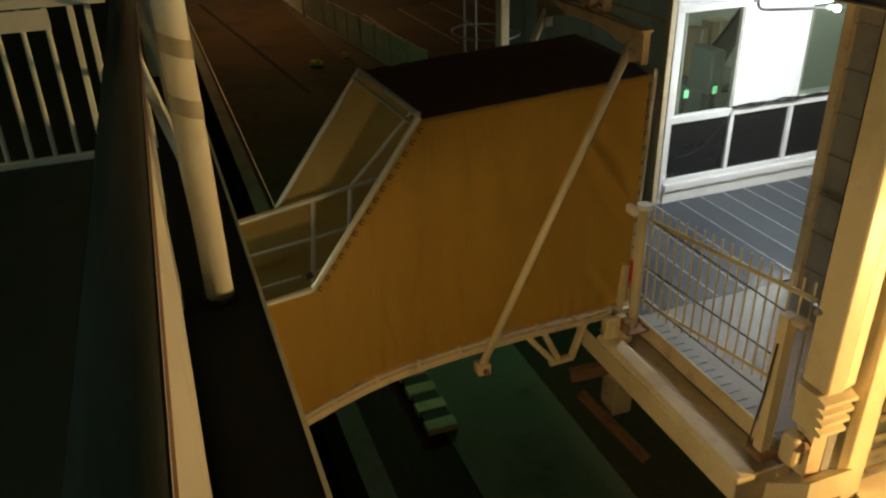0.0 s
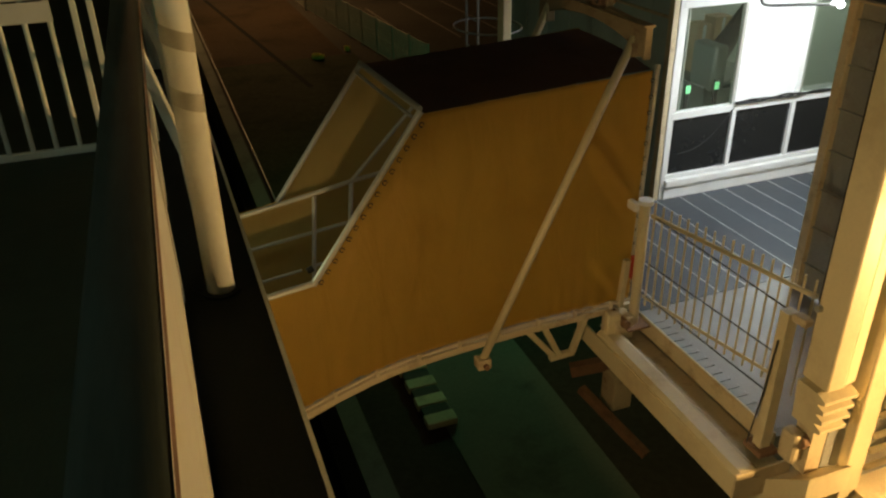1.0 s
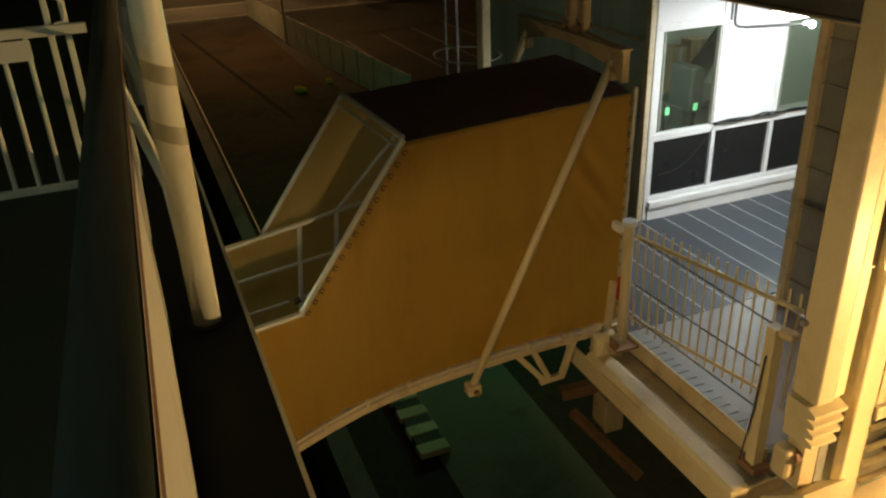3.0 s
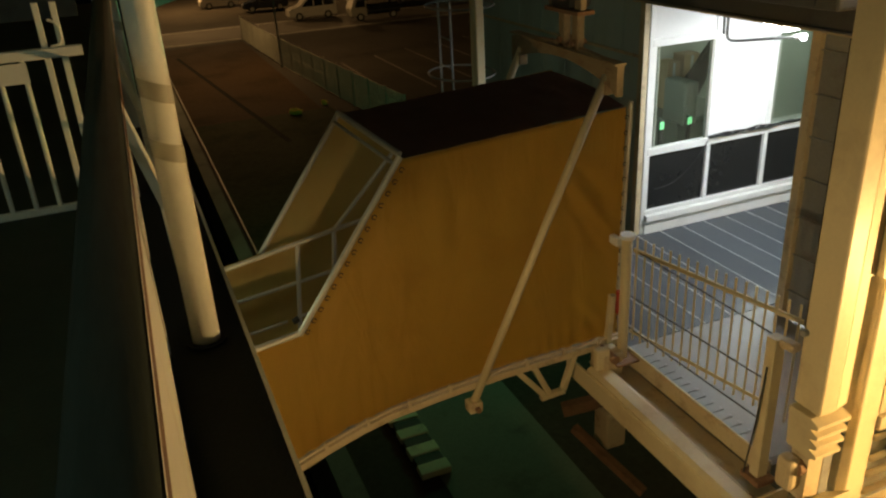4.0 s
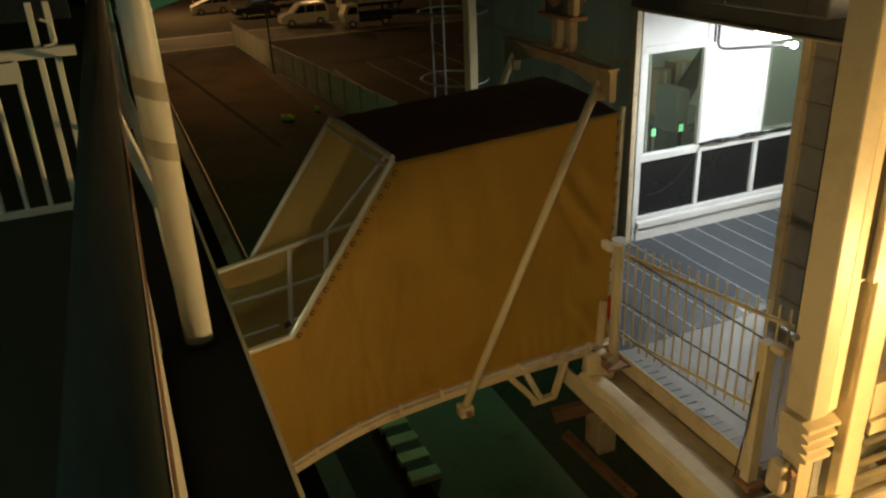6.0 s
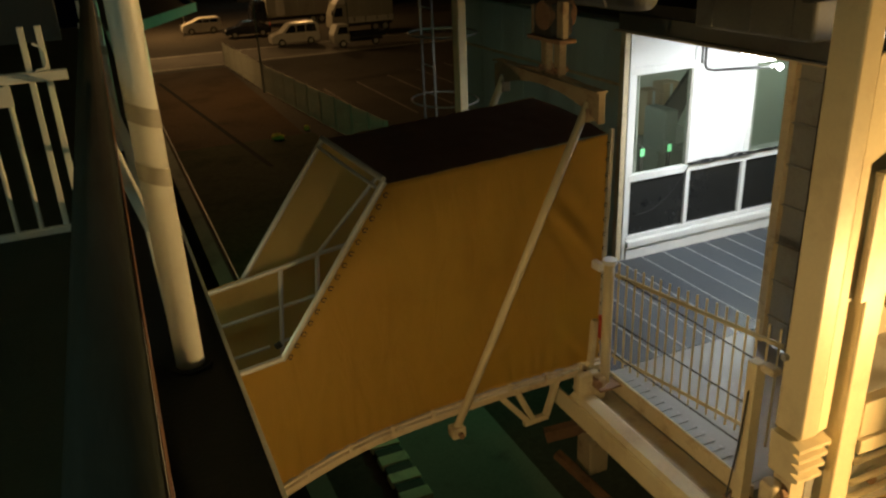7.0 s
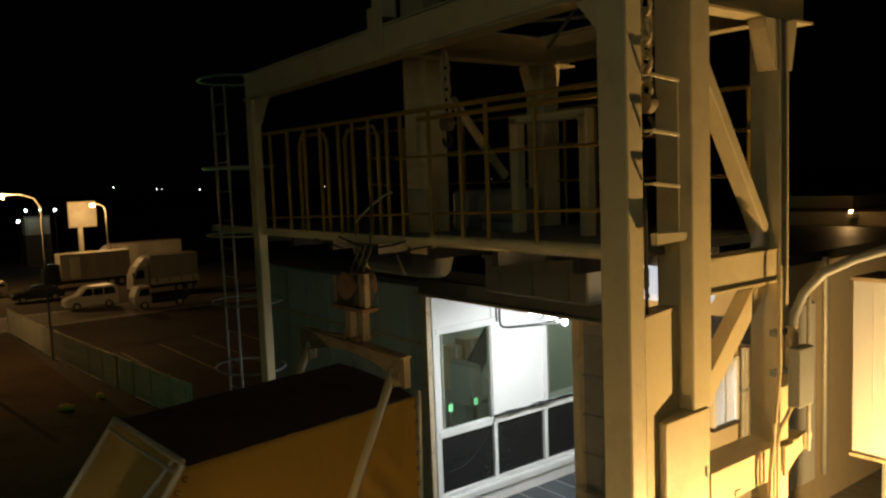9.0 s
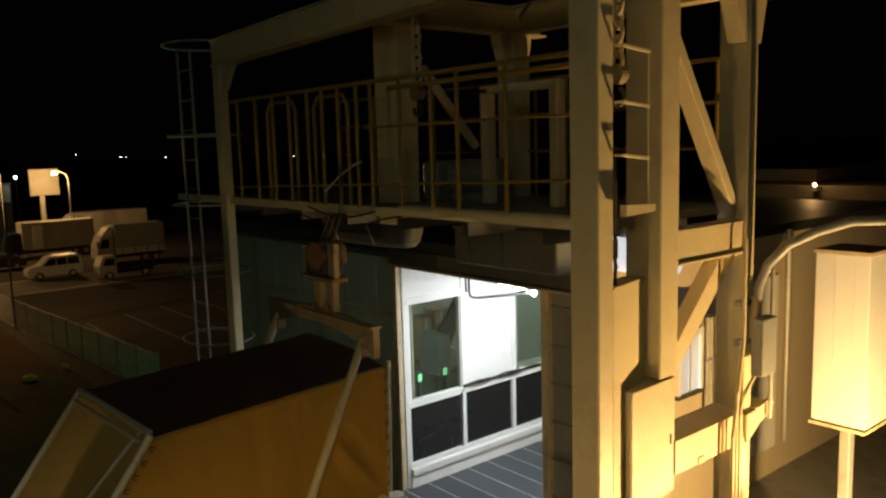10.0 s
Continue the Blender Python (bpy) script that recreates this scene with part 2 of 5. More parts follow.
def box(x0, x1, y0, y1, z0, z1, bm=None, bevel=0.0):
    bm = bm or bmesh.new()
    r = bmesh.ops.create_cube(bm, size=1)
    bmesh.ops.scale(bm, vec=(x1 - x0, y1 - y0, z1 - z0), verts=r["verts"])
    bmesh.ops.translate(bm, vec=((x0 + x1) / 2, (y0 + y1) / 2, (z0 + z1) / 2), verts=r["verts"])
    if bevel:
        es = {e for v in r["verts"] for e in v.link_edges}
        bmesh.ops.bevel(bm, geom=list(es), offset=bevel, segments=2, affect="EDGES", profile=0.5)
    return bm


def axes_to(p, q, up=(0, 0, 1)):
    d = (Vector(q) - Vector(p)).normalized()
    u = Vector(up)
    if abs(d.dot(u)) > 0.98:
        u = Vector((0, 1, 0))
    s = d.cross(u).normalized()
    return d, s, s.cross(d).normalized()


def sweep(profile, p, q, bm=None, up=(0, 0, 1), caps=True):
    """A closed profile of (side, up) carried straight from p to q."""
    bm = bm or bmesh.new()
    d, s, u = axes_to(p, q, up)
    rings = [[bm.verts.new(Vector(c) + s * a + u * b) for a, b in profile] for c in (p, q)]
    k = len(profile)
    for i in range(k):
        bm.faces.new((rings[0][i], rings[0][(i + 1) % k], rings[1][(i + 1) % k], rings[1][i]))
    if caps:
        bm.faces.new(rings[0][::-1])
        bm.faces.new(rings[1])
    return bm


def bar(p, q, w, h, bm=None, up=(0, 0, 1), edge=0.004):
    a, b, e = w / 2, h / 2, min(edge, w / 4, h / 4)
    return sweep([(-a + e, -b), (a - e, -b), (a, -b + e), (a, b - e), (a - e, b), (-a + e, b), (-a, b - e), (-a, -b + e)], p, q, bm, up)


def hbeam(p, q, w, h, bm=None, up=(0, 0, 1), tf=0.014, tw=0.010):
    """A rolled H section: w across the flanges, h over them."""
    a, b, c = w / 2, h / 2, tw / 2
    return sweep([(-a, -b), (a, -b), (a, -b + tf), (c, -b + tf), (c, b - tf), (a, b - tf), (a, b), (-a, b), (-a, b - tf), (-c, b - tf), (-c, -b + tf), (-a, -b + tf)], p, q, bm, up)


def rod(points, r, bm=None, sides=10, caps=True):
    """A round tube along a line of points."""
    bm = bm or bmesh.new()
    pts = [Vector(p) for p in points]
    rings, s = [], None
    for i, c in enumerate(pts):
        d = (pts[min(i + 1, len(pts) - 1)] - pts[max(i - 1, 0)]).normalized()
        if s is None:
            s = d.orthogonal().normalized()
        s = (s - d * s.dot(d)).normalized()
        u = d.cross(s)
        rings.append([bm.verts.new(c + (s * math.cos(2 * math.pi * k / sides) + u * math.sin(2 * math.pi * k / sides)) * r) for k in range(sides)])
    for a, b in zip(rings, rings[1:]):
        for k in range(sides):
            bm.faces.new((a[k], a[(k + 1) % sides], b[(k + 1) % sides], b[k]))
    if caps:
        bm.faces.new(rings[0][::-1])
        bm.faces.new(rings[-1])
    return bm


def arc(centre, r, a0, a1, n, plane="xy"):
    out = []
    for i in range(n + 1):
        a = radians(a0 + (a1 - a0) * i / n)
        c, s = r * math.cos(a), r * math.sin(a)
        out.append((centre[0] + c, centre[1] + s, centre[2]) if plane == "xy" else ((centre[0], centre[1] + c, centre[2] + s) if plane == "yz" else (centre[0] + c, centre[1], centre[2] + s)))
    return out


def slab(outline, thickness, bm=None, axis="y"):
    """An outline of (a, b) extruded; axis y: (x, z) outline with y from thickness[0] to thickness[1]."""
    bm = bm or bmesh.new()
    place = {"y": lambda a, b, c: (a, c, b), "x": lambda a, b, c: (c, a, b), "z": lambda a, b, c: (a, b, c)}[axis]
    r = [[bm.verts.new(place(a, b, c)) for a, b in outline] for c in thickness]
    k = len(outline)
    for i in range(k):
        bm.faces.new((r[0][i], r[0][(i + 1) % k], r[1][(i + 1) % k], r[1][i]))
    bm.faces.new(r[0][::-1])
    bm.faces.new(r[1])
    return bm


def cloth(corner, nu, nv, sag, seed=0, thick=0.006, bm=None, folds=None):
    """A tarpaulin: a grid from corner(u, v) -> Vector, pushed along its normal by soft folds."""
    bm = bm or bmesh.new()
    rows = []
    for j in range(nv + 1):
        line = []
        for i in range(nu + 1):
            u, v = i / nu, j / nv
            p = Vector(corner(u, v))
            n = noise.noise(Vector((u * 5 + seed, v * 3.1, seed * 1.7))) + 0.5 * noise.noise(Vector((u * 19 + seed, v * 4, 3.3)))
            edge = min(1, 8 * min(u, 1 - u, v, 1 - v))
            push = sag * n * (0.25 + 0.75 * edge) + (folds(p.x, p.z) if folds else 0)
            line.append(bm.verts.new(p + Vector((0, -1, 0)) * push))
        rows.append(line)
    for j in range(nv):
        for i in range(nu):
            bm.faces.new((rows[j][i], rows[j][i + 1], rows[j + 1][i + 1], rows[j + 1][i]))
    r = bmesh.ops.solidify(bm, geom=bm.faces[:], thickness=thick)
    return bm


# ---- ground, quay and water ----
def ground_sheet():
    bm = bmesh.new()
    xs = [-2.15, 0, 4, 8, 14, 22, 40, 90, 300, 1500]
    ys = [-400, -60, -20, -8, 0, 6, 12, 20, 30, 45, 60, 80, 120, 250, 600, 2000]
    g = [[bm.verts.new((x, y, GROUND)) for x in xs] for y in ys]
    for j in range(len(ys) - 1):
        for i in range(len(xs) - 1):
            bm.faces.new((g[j][i], g[j][i + 1], g[j + 1][i + 1], g[j + 1][i]))
    return solid("ground", bm, ASPHALT, "dark worn asphalt of the quay apron", "ground", kind="structure")


ground_sheet()
solid("quay_wall", box(-2.6, -2.15, -400, 2000, -10, GROUND - 0.004), CONCRETE, "weathered concrete face of the quay", "quay", kind="structure")
solid("water", box(-1200, -2.58, -400, 2000, -9.3, -8.6), WATER, "black harbour water at night", "water", kind="structure")
solid("quay_edge", box(-2.02, -1.985, 8, 60, GROUND, GROUND + 0.05), GREY_STEEL, "worn bright steel angle along the quay edge", "edging", kind="structure")
solid("road", box(-2.0, 60, 58, 66, GROUND + 0.002, GROUND + 0.012), ROAD_MAT, "pale asphalt road across the quay", "road", kind="structure")
solid("quay_strip", box(-1.96, 4.4, 33, 57, GROUND + 0.002, GROUND + 0.012), DIRT, "reddish worn surface of the quay strip", "ground", kind="structure")
# Near part of the strip, darker and greener than the far part.
solid("near_quay_strip", box(-1.96, 4.9, 13, 33, GROUND + 0.002, GROUND + 0.012), GREEN_GROUND, "dark green ground of the nearer quay strip", "ground", kind="structure")
solid("yard_slab", box(-0.80, 1.6, -14, 13, GROUND + 0.002, GROUND + 0.02), CONCRETE, "concrete slab under the boarding tower", "slab", kind="structure")


# ---- ship: deck, bulwark and rail ----
EDGE = -4.50
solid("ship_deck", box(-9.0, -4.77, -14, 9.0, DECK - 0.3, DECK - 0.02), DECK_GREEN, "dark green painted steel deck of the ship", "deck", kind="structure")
solid("ship_waterway", box(-4.77, EDGE, -14, 9.0, DECK - 0.3, DECK), SHIP_DARK, "near-black painted waterway along the deck edge", "deck edge", kind="structure")
solid("deck_edge_trim", box(EDGE, EDGE + 0.014, -14, 9.0, DECK - 0.06, DECK + 0.004), SHIP_WHITE, "thin white trim along the deck edge", "trim", kind="structure")


def hull():
    bm = bmesh.new()
    box(EDGE - 0.12, EDGE - 0.01, -14, -2.2, -9.2, DECK - 0.3, bm)
    box(EDGE - 0.12, EDGE - 0.01, -0.5, 60, -9.2, DECK - 0.3, bm)
    box(EDGE - 0.12, EDGE - 0.01, -2.2, -0.5, 1.5, DECK - 0.3, bm)
    box(EDGE - 0.12, EDGE - 0.01, -2.2, -0.5, -9.2, -0.55, bm)
    return solid("ship_hull", bm, SHIP_DARK, "dark painted side of the ship with a boarding port", "hull", kind="structure")


hull()
solid("port_floor", box(-9, EDGE - 0.13, -2.4, -0.3, -0.62, -0.5), DECK_GREEN, "green deck inside the boarding port", "deck", kind="structure")
# Made-up fitting for the fill light in the boarding port.
def port_lamp():
    t = thing("port_lamp", "added unseen lamp inside the boarding port", "lamp", at=(-5.3, -1.3, 1.5))
    part("base", box(-5.40, -5.20, -1.40, -1.20, 1.46, 1.50, bevel=0.008), SHIP_WHITE, t)
    part("stem", rod([(-5.3, -1.3, 1.50), (-5.3, -1.3, 1.68)], 0.02), SHIP_WHITE, t)
    return t


port_lamp()
solid("wall_superstructure", box(-9.1, -9.0, -14, 9, DECK - 0.3, 7), SHIP_WHITE, "white steel side of the ship's deckhouse", "wall", kind="structure")
solid("wall_aft", box(-9.0, -4.9, -14.1, -14.0, DECK - 0.3, 7), SHIP_WHITE, "white steel end of the deckhouse", "wall", kind="structure")


def ship_rail():
    t = thing("ship_handrail", "broad dark varnished handrail on a white steel bulwark", "railing", at=(-4.92, -6, DECK))
    prof = [(-0.026, -0.03), (0.026, -0.03), (0.034, -0.018), (0.036, 0.004), (0.028, 0.020), (0.012, 0.027), (-0.012, 0.027), (-0.028, 0.020), (-0.036, 0.004), (-0.034, -0.018)]
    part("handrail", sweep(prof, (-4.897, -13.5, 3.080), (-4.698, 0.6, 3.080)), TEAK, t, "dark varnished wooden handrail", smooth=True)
    edge = [(0.0355, -0.016), (0.0385, -0.014), (0.0395, -0.002), (0.0375, 0.006)]
    part("rail_edge", sweep(edge, (-4.897, -13.5, 3.080), (-4.698, 0.6, 3.080)), VARNISH, t, "worn red-brown varnished edge")
    part("bulwark_plate", box(-4.784, -4.770, -13.5, -3.80, DECK, 3.04, bevel=0.003), SHIP_WHITE, t, "white steel bulwark plate")
    for y in (-3.72, -1.9, -0.3):
        part("stanchion", box(-4.785, -4.765, y - 0.04, y + 0.04, DECK, 3.045, bevel=0.003), SHIP_WHITE, t, "flat white steel stanchion")
    for y in (-3.50, -1.75):
        part("brace", bar((-4.77, y + 0.05, 2.86), (-4.665, y + 0.22, 2.38), 0.05, 0.018), SHIP_WHITE, t, "slanting white flat-bar brace")
        part("brace_foot", bar((-4.665, y + 0.22, 2.38), (-4.65, y + 0.24, DECK), 0.05, 0.018), SHIP_WHITE, t)
    for z in (2.36, 2.70):
        part("rail_bar", rod([(-4.776, -3.7, z), (-4.776, 0.6, z)], 0.016), SHIP_WHITE, t)
    return t


ship_rail()


def ship_post(y, x, r, top):
    t = thing("deck_post", "round white painted steel post on the deck edge", "post", "posts along the deck edge", at=(x, y, DECK))
    part("shaft", rod([(x, y, DECK), (x, y, top)], r, sides=24), SHIP_WHITE, t, smooth=True)
    # Slanted rings in a darker colour, painted for the rails' shadows on the post.
    for z in (2.925, 2.73):
        bm = bmesh.new()
        lo, hi = [], []
        for k in range(24):
            a = 2 * math.pi * k / 24
            tilt = 0.02 * math.cos(a)
            lo.append(bm.verts.new((x + (r + 0.0015) * math.cos(a), y + (r + 0.0015) * math.sin(a), z - 0.03 - tilt)))
            hi.append(bm.verts.new((x + (r + 0.0015) * math.cos(a), y + (r + 0.0015) * math.sin(a), z + 0.03 - tilt)))
        for k in range(24):
            bm.faces.new((lo[k], lo[(k + 1) % 24], hi[(k + 1) % 24], hi[k]))
        part("shadow_band", bm, SHADOW_BAND, t, "grey-brown band painted as a rail's shadow", smooth=True)
    part("foot_ring", rod([(x, y, DECK), (x, y, DECK + 0.012)], r + 0.022, sides=24), SHIP_DARK, t, "dark weld ring")
    return t


ship_post(-3.72, -4.635, 0.050, 5.4)
ship_post(-0.35, -4.70, 0.05, 5.4)
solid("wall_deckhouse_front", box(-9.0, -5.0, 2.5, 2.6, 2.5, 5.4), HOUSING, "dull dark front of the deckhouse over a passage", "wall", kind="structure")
solid("upper_deck_edge", box(-9, -4.6, -14, 9.0, 5.4, 5.55), SHIP_WHITE, "white underside of the deck above", "deck", kind="structure")


def end_rail():
    t = thing("deck_gate_rail", "white tubular steel rail across the ship's deck", "railing", at=(-5.5, -1.4, DECK))
    y = -1.90
    part("top_bar", bar((-6.6, y, 2.81), (-4.88, y, 2.81), 0.045, 0.05), SHIP_WHITE, t)
    part("bottom_bar", bar((-6.6, y, 2.0), (-4.88, y, 2.0), 0.03, 0.04), SHIP_WHITE, t)
    for i in range(9):
        x = -5.17 - 0.115 * i
        part("upright", rod([(x, y, 2.0), (x, y, 2.80)], 0.013), SHIP_WHITE, t)
    part("gate_stile", bar((-5.05, y + 0.02, 1.99), (-5.05, y + 0.02, 3.05), 0.03, 0.04), SHIP_WHITE, t)
    part("gate_stile", bar((-4.97, y + 0.02, 1.99), (-4.97, y + 0.02, 3.05), 0.03, 0.04), SHIP_WHITE, t)
    part("latch_loop", rod([(-5.02, y - 0.01, 2.84)] + [(-4.99 + 0.028 * math.sin(a), y - 0.01, 2.90 - 0.06 * math.cos(a)) for a in (0.5, 1.2, 2.0, 2.7)] + [(-5.01, y - 0.01, 2.97)], 0.007), SHIP_WHITE, t)
    part("name_plate", box(-5.95, -5.15, y - 0.035, y - 0.025, 2.68, 2.78), SHIP_WHITE, t, "blank white plate")
    return t


end_rail()


def ship_lamp():
    t = thing("deck_lamp", "round lamp hanging under the ship's upper deck", "lamp", at=(-6.3, -7.7, 5.1))
    part("stem", rod([(-6.3, -7.7, 5.18), (-6.3, -7.7, 5.40)], 0.03), SHIP_WHITE, t)
    part("hood", rod([(-6.3, -7.7, 5.10), (-6.3, -7.7, 5.18)], 0.17, sides=20), SHIP_WHITE, t)
    return t


ship_lamp()


# Assumed fitting, hidden by the deck; its hood keeps light off the upper gantry.
def hull_lamp():
    t = thing("hull_lamp", "assumed unseen lamp on the ship's side", "lamp", at=(-4.42, -4.3, 1.0))
    part("base", box(-4.51, -4.47, -4.4, -4.2, 0.85, 1.05, bevel=0.01), SHIP_WHITE, t)
    part("hood", box(-4.46, -4.36, -4.6, -4.0, 1.0, 1.012), SHIP_WHITE, t)
    return t


hull_lamp()


def ship_wing():
    t = thing("sponson", "dark green ship's wing with white edge trim", "ship part", at=(-4.6, 15, 0.6))
    part("panel", slab([(-4.5, 8.6), (-2.43, 13.15), (-2.43, 22.0), (-4.5, 22.0)], (1.74, 1.88), axis="z"), DEEP_GREEN, t)
    part("edge_trim", bar((-4.5, 8.5, 1.82), (-2.40, 13.13, 1.82), 0.06, 0.20), SHIP_WHITE, t, "white edge trim")
    part("edge_trim", bar((-2.40, 13.13, 1.82), (-2.40, 22.0, 1.82), 0.06, 0.20), SHIP_WHITE, t, "white edge trim")
    return t


ship_wing()

# ---- gangway ----
GN, GF = -1.80, -0.76          # near and far sides


def along(x, knots):
    """Straight lines from knot to knot."""
    for (xa, za), (xb, zb) in zip(knots, knots[1:]):
        if x <= xb:
            return za + (zb - za) * (x - xa) / (xb - xa)
    return knots[-1][1]


FLOOR_LINE = [(-4.90, -0.50), (-4.19, -0.205), (-3.76, -0.045), (-3.40, 0.035), (-3.0, 0.075), (-2.5, 0.108), (-1.4, 0.125)]
KNEE, HEAD = (-3.995, 0.835), (-3.205, 1.895)            # near side's slope, foot and head
FAR_KNEE, FAR_HEAD = (-4.03, 1.00), (-3.31, 1.958)       # far side's slope


def floor_z(x):
    """Height of the gangway's floor line, which dips towards the ship."""
    return along(x, FLOOR_LINE)


def top_z(x):
    return along(x, [(-4.90, KNEE[1] - 0.12), KNEE, HEAD, (-1.4, HEAD[1] + 0.10)])


def far_top_z(x):
    return along(x, [(-4.90, 0.885), FAR_KNEE, FAR_HEAD, (-1.4, FAR_HEAD[1] + 0.12)])


def gangway():
    t = thing("boarding_gangway", "covered boarding gangway with ochre tarpaulin sides and dark roof", "gangway", at=(-3.0, -1.28, 0))
    xa, xb = -4.85, -1.50

    def side(y):
        def corner(u, v):
            x = xa + (xb - xa) * u
            lo, hi = floor_z(x) + 0.03, top_z(x)
            return (x, y, lo + (hi - lo) * v)
        return corner

    def far_side(u, v):
        x = xa + (xb - xa) * u
        lo, hi = floor_z(x) + 0.03, far_top_z(x)
        return (x, GF, lo + (hi - lo) * v)

    def creases(x, z):
        """Tension folds by the strut and the end frame, gathers along the lacing."""
        push = 0.0
        for ax, az, bx, bz, deep, wide in ((-2.02, 1.62, -1.52, 0.98, 0.030, 0.045), (-1.95, 1.42, -1.56, 0.86, 0.016, 0.03), (-1.98, 1.85, -1.50, 1.30, 0.012, 0.05), (-3.1, 0.35, -2.0, 0.62, 0.010, 0.05), (-1.9, 0.62, -1.55, 0.15, 0.012, 0.04)):
            dx, dz = bx - ax, bz - az
            k = ((x - ax) * dx + (z - az) * dz) / (dx * dx + dz * dz)
            if 0 < k < 1:
                off = ((x - ax) * dz - (z - az) * dx) / math.hypot(dx, dz)
                push += deep * math.sin(math.pi * k) * (math.exp(-(off / wide) ** 2) - 0.7 * math.exp(-((off - 1.7 * wide) / wide) ** 2))
        low = z - floor_z(x)
        push += 0.010 * math.exp(-max(low, 0) / 0.16) * math.sin(x * 52 + 2.2 * math.sin(x * 9)) * (0.5 + 0.5 * math.sin(x * 3.1 + 1))
        return push

    part("side_tarpaulin", cloth(side(GN), 190, 56, 0.020, 1, folds=creases), TARP, t, "ochre laced tarpaulin side", smooth=True)
    part("side_tarpaulin", cloth(far_side, 64, 18, 0.018, 5), TARP_PALE, t, "paler ochre tarpaulin side")

    def roof(u, v):
        x = HEAD[0] + (xb - 0.02 - HEAD[0]) * u
        y = GN - 0.015 + (GF - GN + 0.03) * v
        return (x - 0.09 * v * (1 - u), y, top_z(x) + 0.012 + 0.065 * v + 0.03 * math.sin(math.pi * v) * (0.6 + 0.4 * u))
    bm = bmesh.new()
    n, m = 26, 12
    g = [[bm.verts.new(Vector(roof(i / n, j / m)) + Vector((0, 0, 0.008 * noise.noise(Vector((i * 0.5, j * 0.6, 2)))))) for i in range(n + 1)] for j in range(m + 1)]
    for j in range(m):
        for i in range(n):
            bm.faces.new((g[j][i], g[j][i + 1], g[j + 1][i + 1], g[j + 1][i]))
    bmesh.ops.solidify(bm, geom=bm.faces[:], thickness=0.01)
    part("roof", bm, ROOF_CLOTH, t, "dark brown cloth roof")
    # floor and edge beams
    for i in range(12):
        x0, x1 = xa + (xb - xa) * i / 12, xa + (xb - xa) * (i + 1) / 12
        bmf = bar((x0, (GN + GF) / 2, floor_z(x0) - 0.02), (x1 - 0.006, (GN + GF) / 2, floor_z(x1) - 0.02), GF - GN - 0.04, 0.03)
        part("floor_plate", bmf, GREY_STEEL, t)
    for y in (GN, GF):
        pts = [(xa + (xb - xa) * i / 14, y, floor_z(xa + (xb - xa) * i / 14)) for i in range(15)]
        bmr = bmesh.new()
        for p, q in zip(pts, pts[1:]):
            bar((p[0], y - 0.005, p[2] - 0.035), (q[0], y - 0.005, q[2] - 0.035), 0.06, 0.055, bmr)
        part("edge_beam", bmr, CREAM_WORN, t, "worn cream steel edge beam")
        part("lacing_rail", rod([(p[0], p[1] - 0.03, p[2] + 0.03) for p in pts], 0.012, sides=8), CREAM_WORN, t)
    for i in range(9):
        x = -4.25 + 0.32 * i
        part("cleat", box(x - 0.012, x + 0.012, GN - 0.055, GN - 0.03, floor_z(x) - 0.005, floor_z(x) + 0.06, bevel=0.003), CREAM_WORN, t)
    # slanting end frames, both sides, and the low rails to the ship
    part("slanting_frame", rod([(KNEE[0], GN - 0.012, KNEE[1]), (HEAD[0], GN - 0.012, HEAD[1] + 0.03)], 0.022), RAIL_GALV, t, "grey tube along the sloping opening")
    part("slanting_frame", rod([(FAR_KNEE[0], GF, FAR_KNEE[1]), (FAR_HEAD[0], GF, FAR_HEAD[1] + 0.02)], 0.020), RAIL_GALV, t, "grey tube along the sloping opening")
    part("roof_cross_bar", rod([(HEAD[0], GN, HEAD[1] + 0.04), (FAR_HEAD[0], GF, FAR_HEAD[1] + 0.03)], 0.020), RAIL_GALV, t)
    part("roof_cross_bar", rod([(HEAD[0] - 0.05, GN + 0.02, HEAD[1] - 0.01), (FAR_HEAD[0] - 0.04, GF, FAR_HEAD[1] - 0.03)], 0.012), RAIL_GALV, t)
    part("low_rail", rod([(-4.85, GN - 0.01, top_z(-4.85) + 0.01), (KNEE[0], GN - 0.01, KNEE[1] + 0.01)], 0.022), RAIL_GALV, t)
    part("end_frame", bar((-1.515, GN - 0.02, 0.55), (-1.475, GN - 0.02, 2.03), 0.025, 0.03), RAIL_GALV, t)
    part("end_stop", bar((-1.60, GN - 0.025, 0.10), (-1.57, GN - 0.025, 0.52), 0.05, 0.045), CREAM, t, "short cream end stop")
    y = GF - 0.10
    part("handrail", rod([(-4.88, y, 0.885), (-3.76, y, 1.066), (-3.467, y, 1.119), (-3.10, y, 1.165)], 0.018), RAIL_GALV, t, "grey tube handrail")
    part("mid_rail", rod([(-4.88, y, 0.615), (-3.45, y, 0.785)], 0.015), RAIL_GALV, t)
    part("toe_rail", rod([(-4.25, y, 0.392), (-3.92, y, 0.430)], 0.013), RAIL_GALV, t)
    part("toe_rail", rod([(-3.84, y, 0.447), (-3.60, y, 0.475)], 0.013), RAIL_GALV, t)
    part("rail_post", rod([(-3.86, y, 0.05), (-3.761, y, 1.066)], 0.017), RAIL_GALV, t)
    part("rail_post", rod([(-3.57, y, 0.10), (-3.467, y, 1.119)], 0.017), RAIL_GALV, t)
    part("rail_clamp", rod([(-3.885, y - 0.03, 0.43), (-3.835, y - 0.03, 0.45)], 0.026), DARK_STEEL, t)
    part("slanting_brace", rod([(-3.467, y, 1.119), (-2.90, y, 1.69)], 0.015), RAIL_GALV, t)
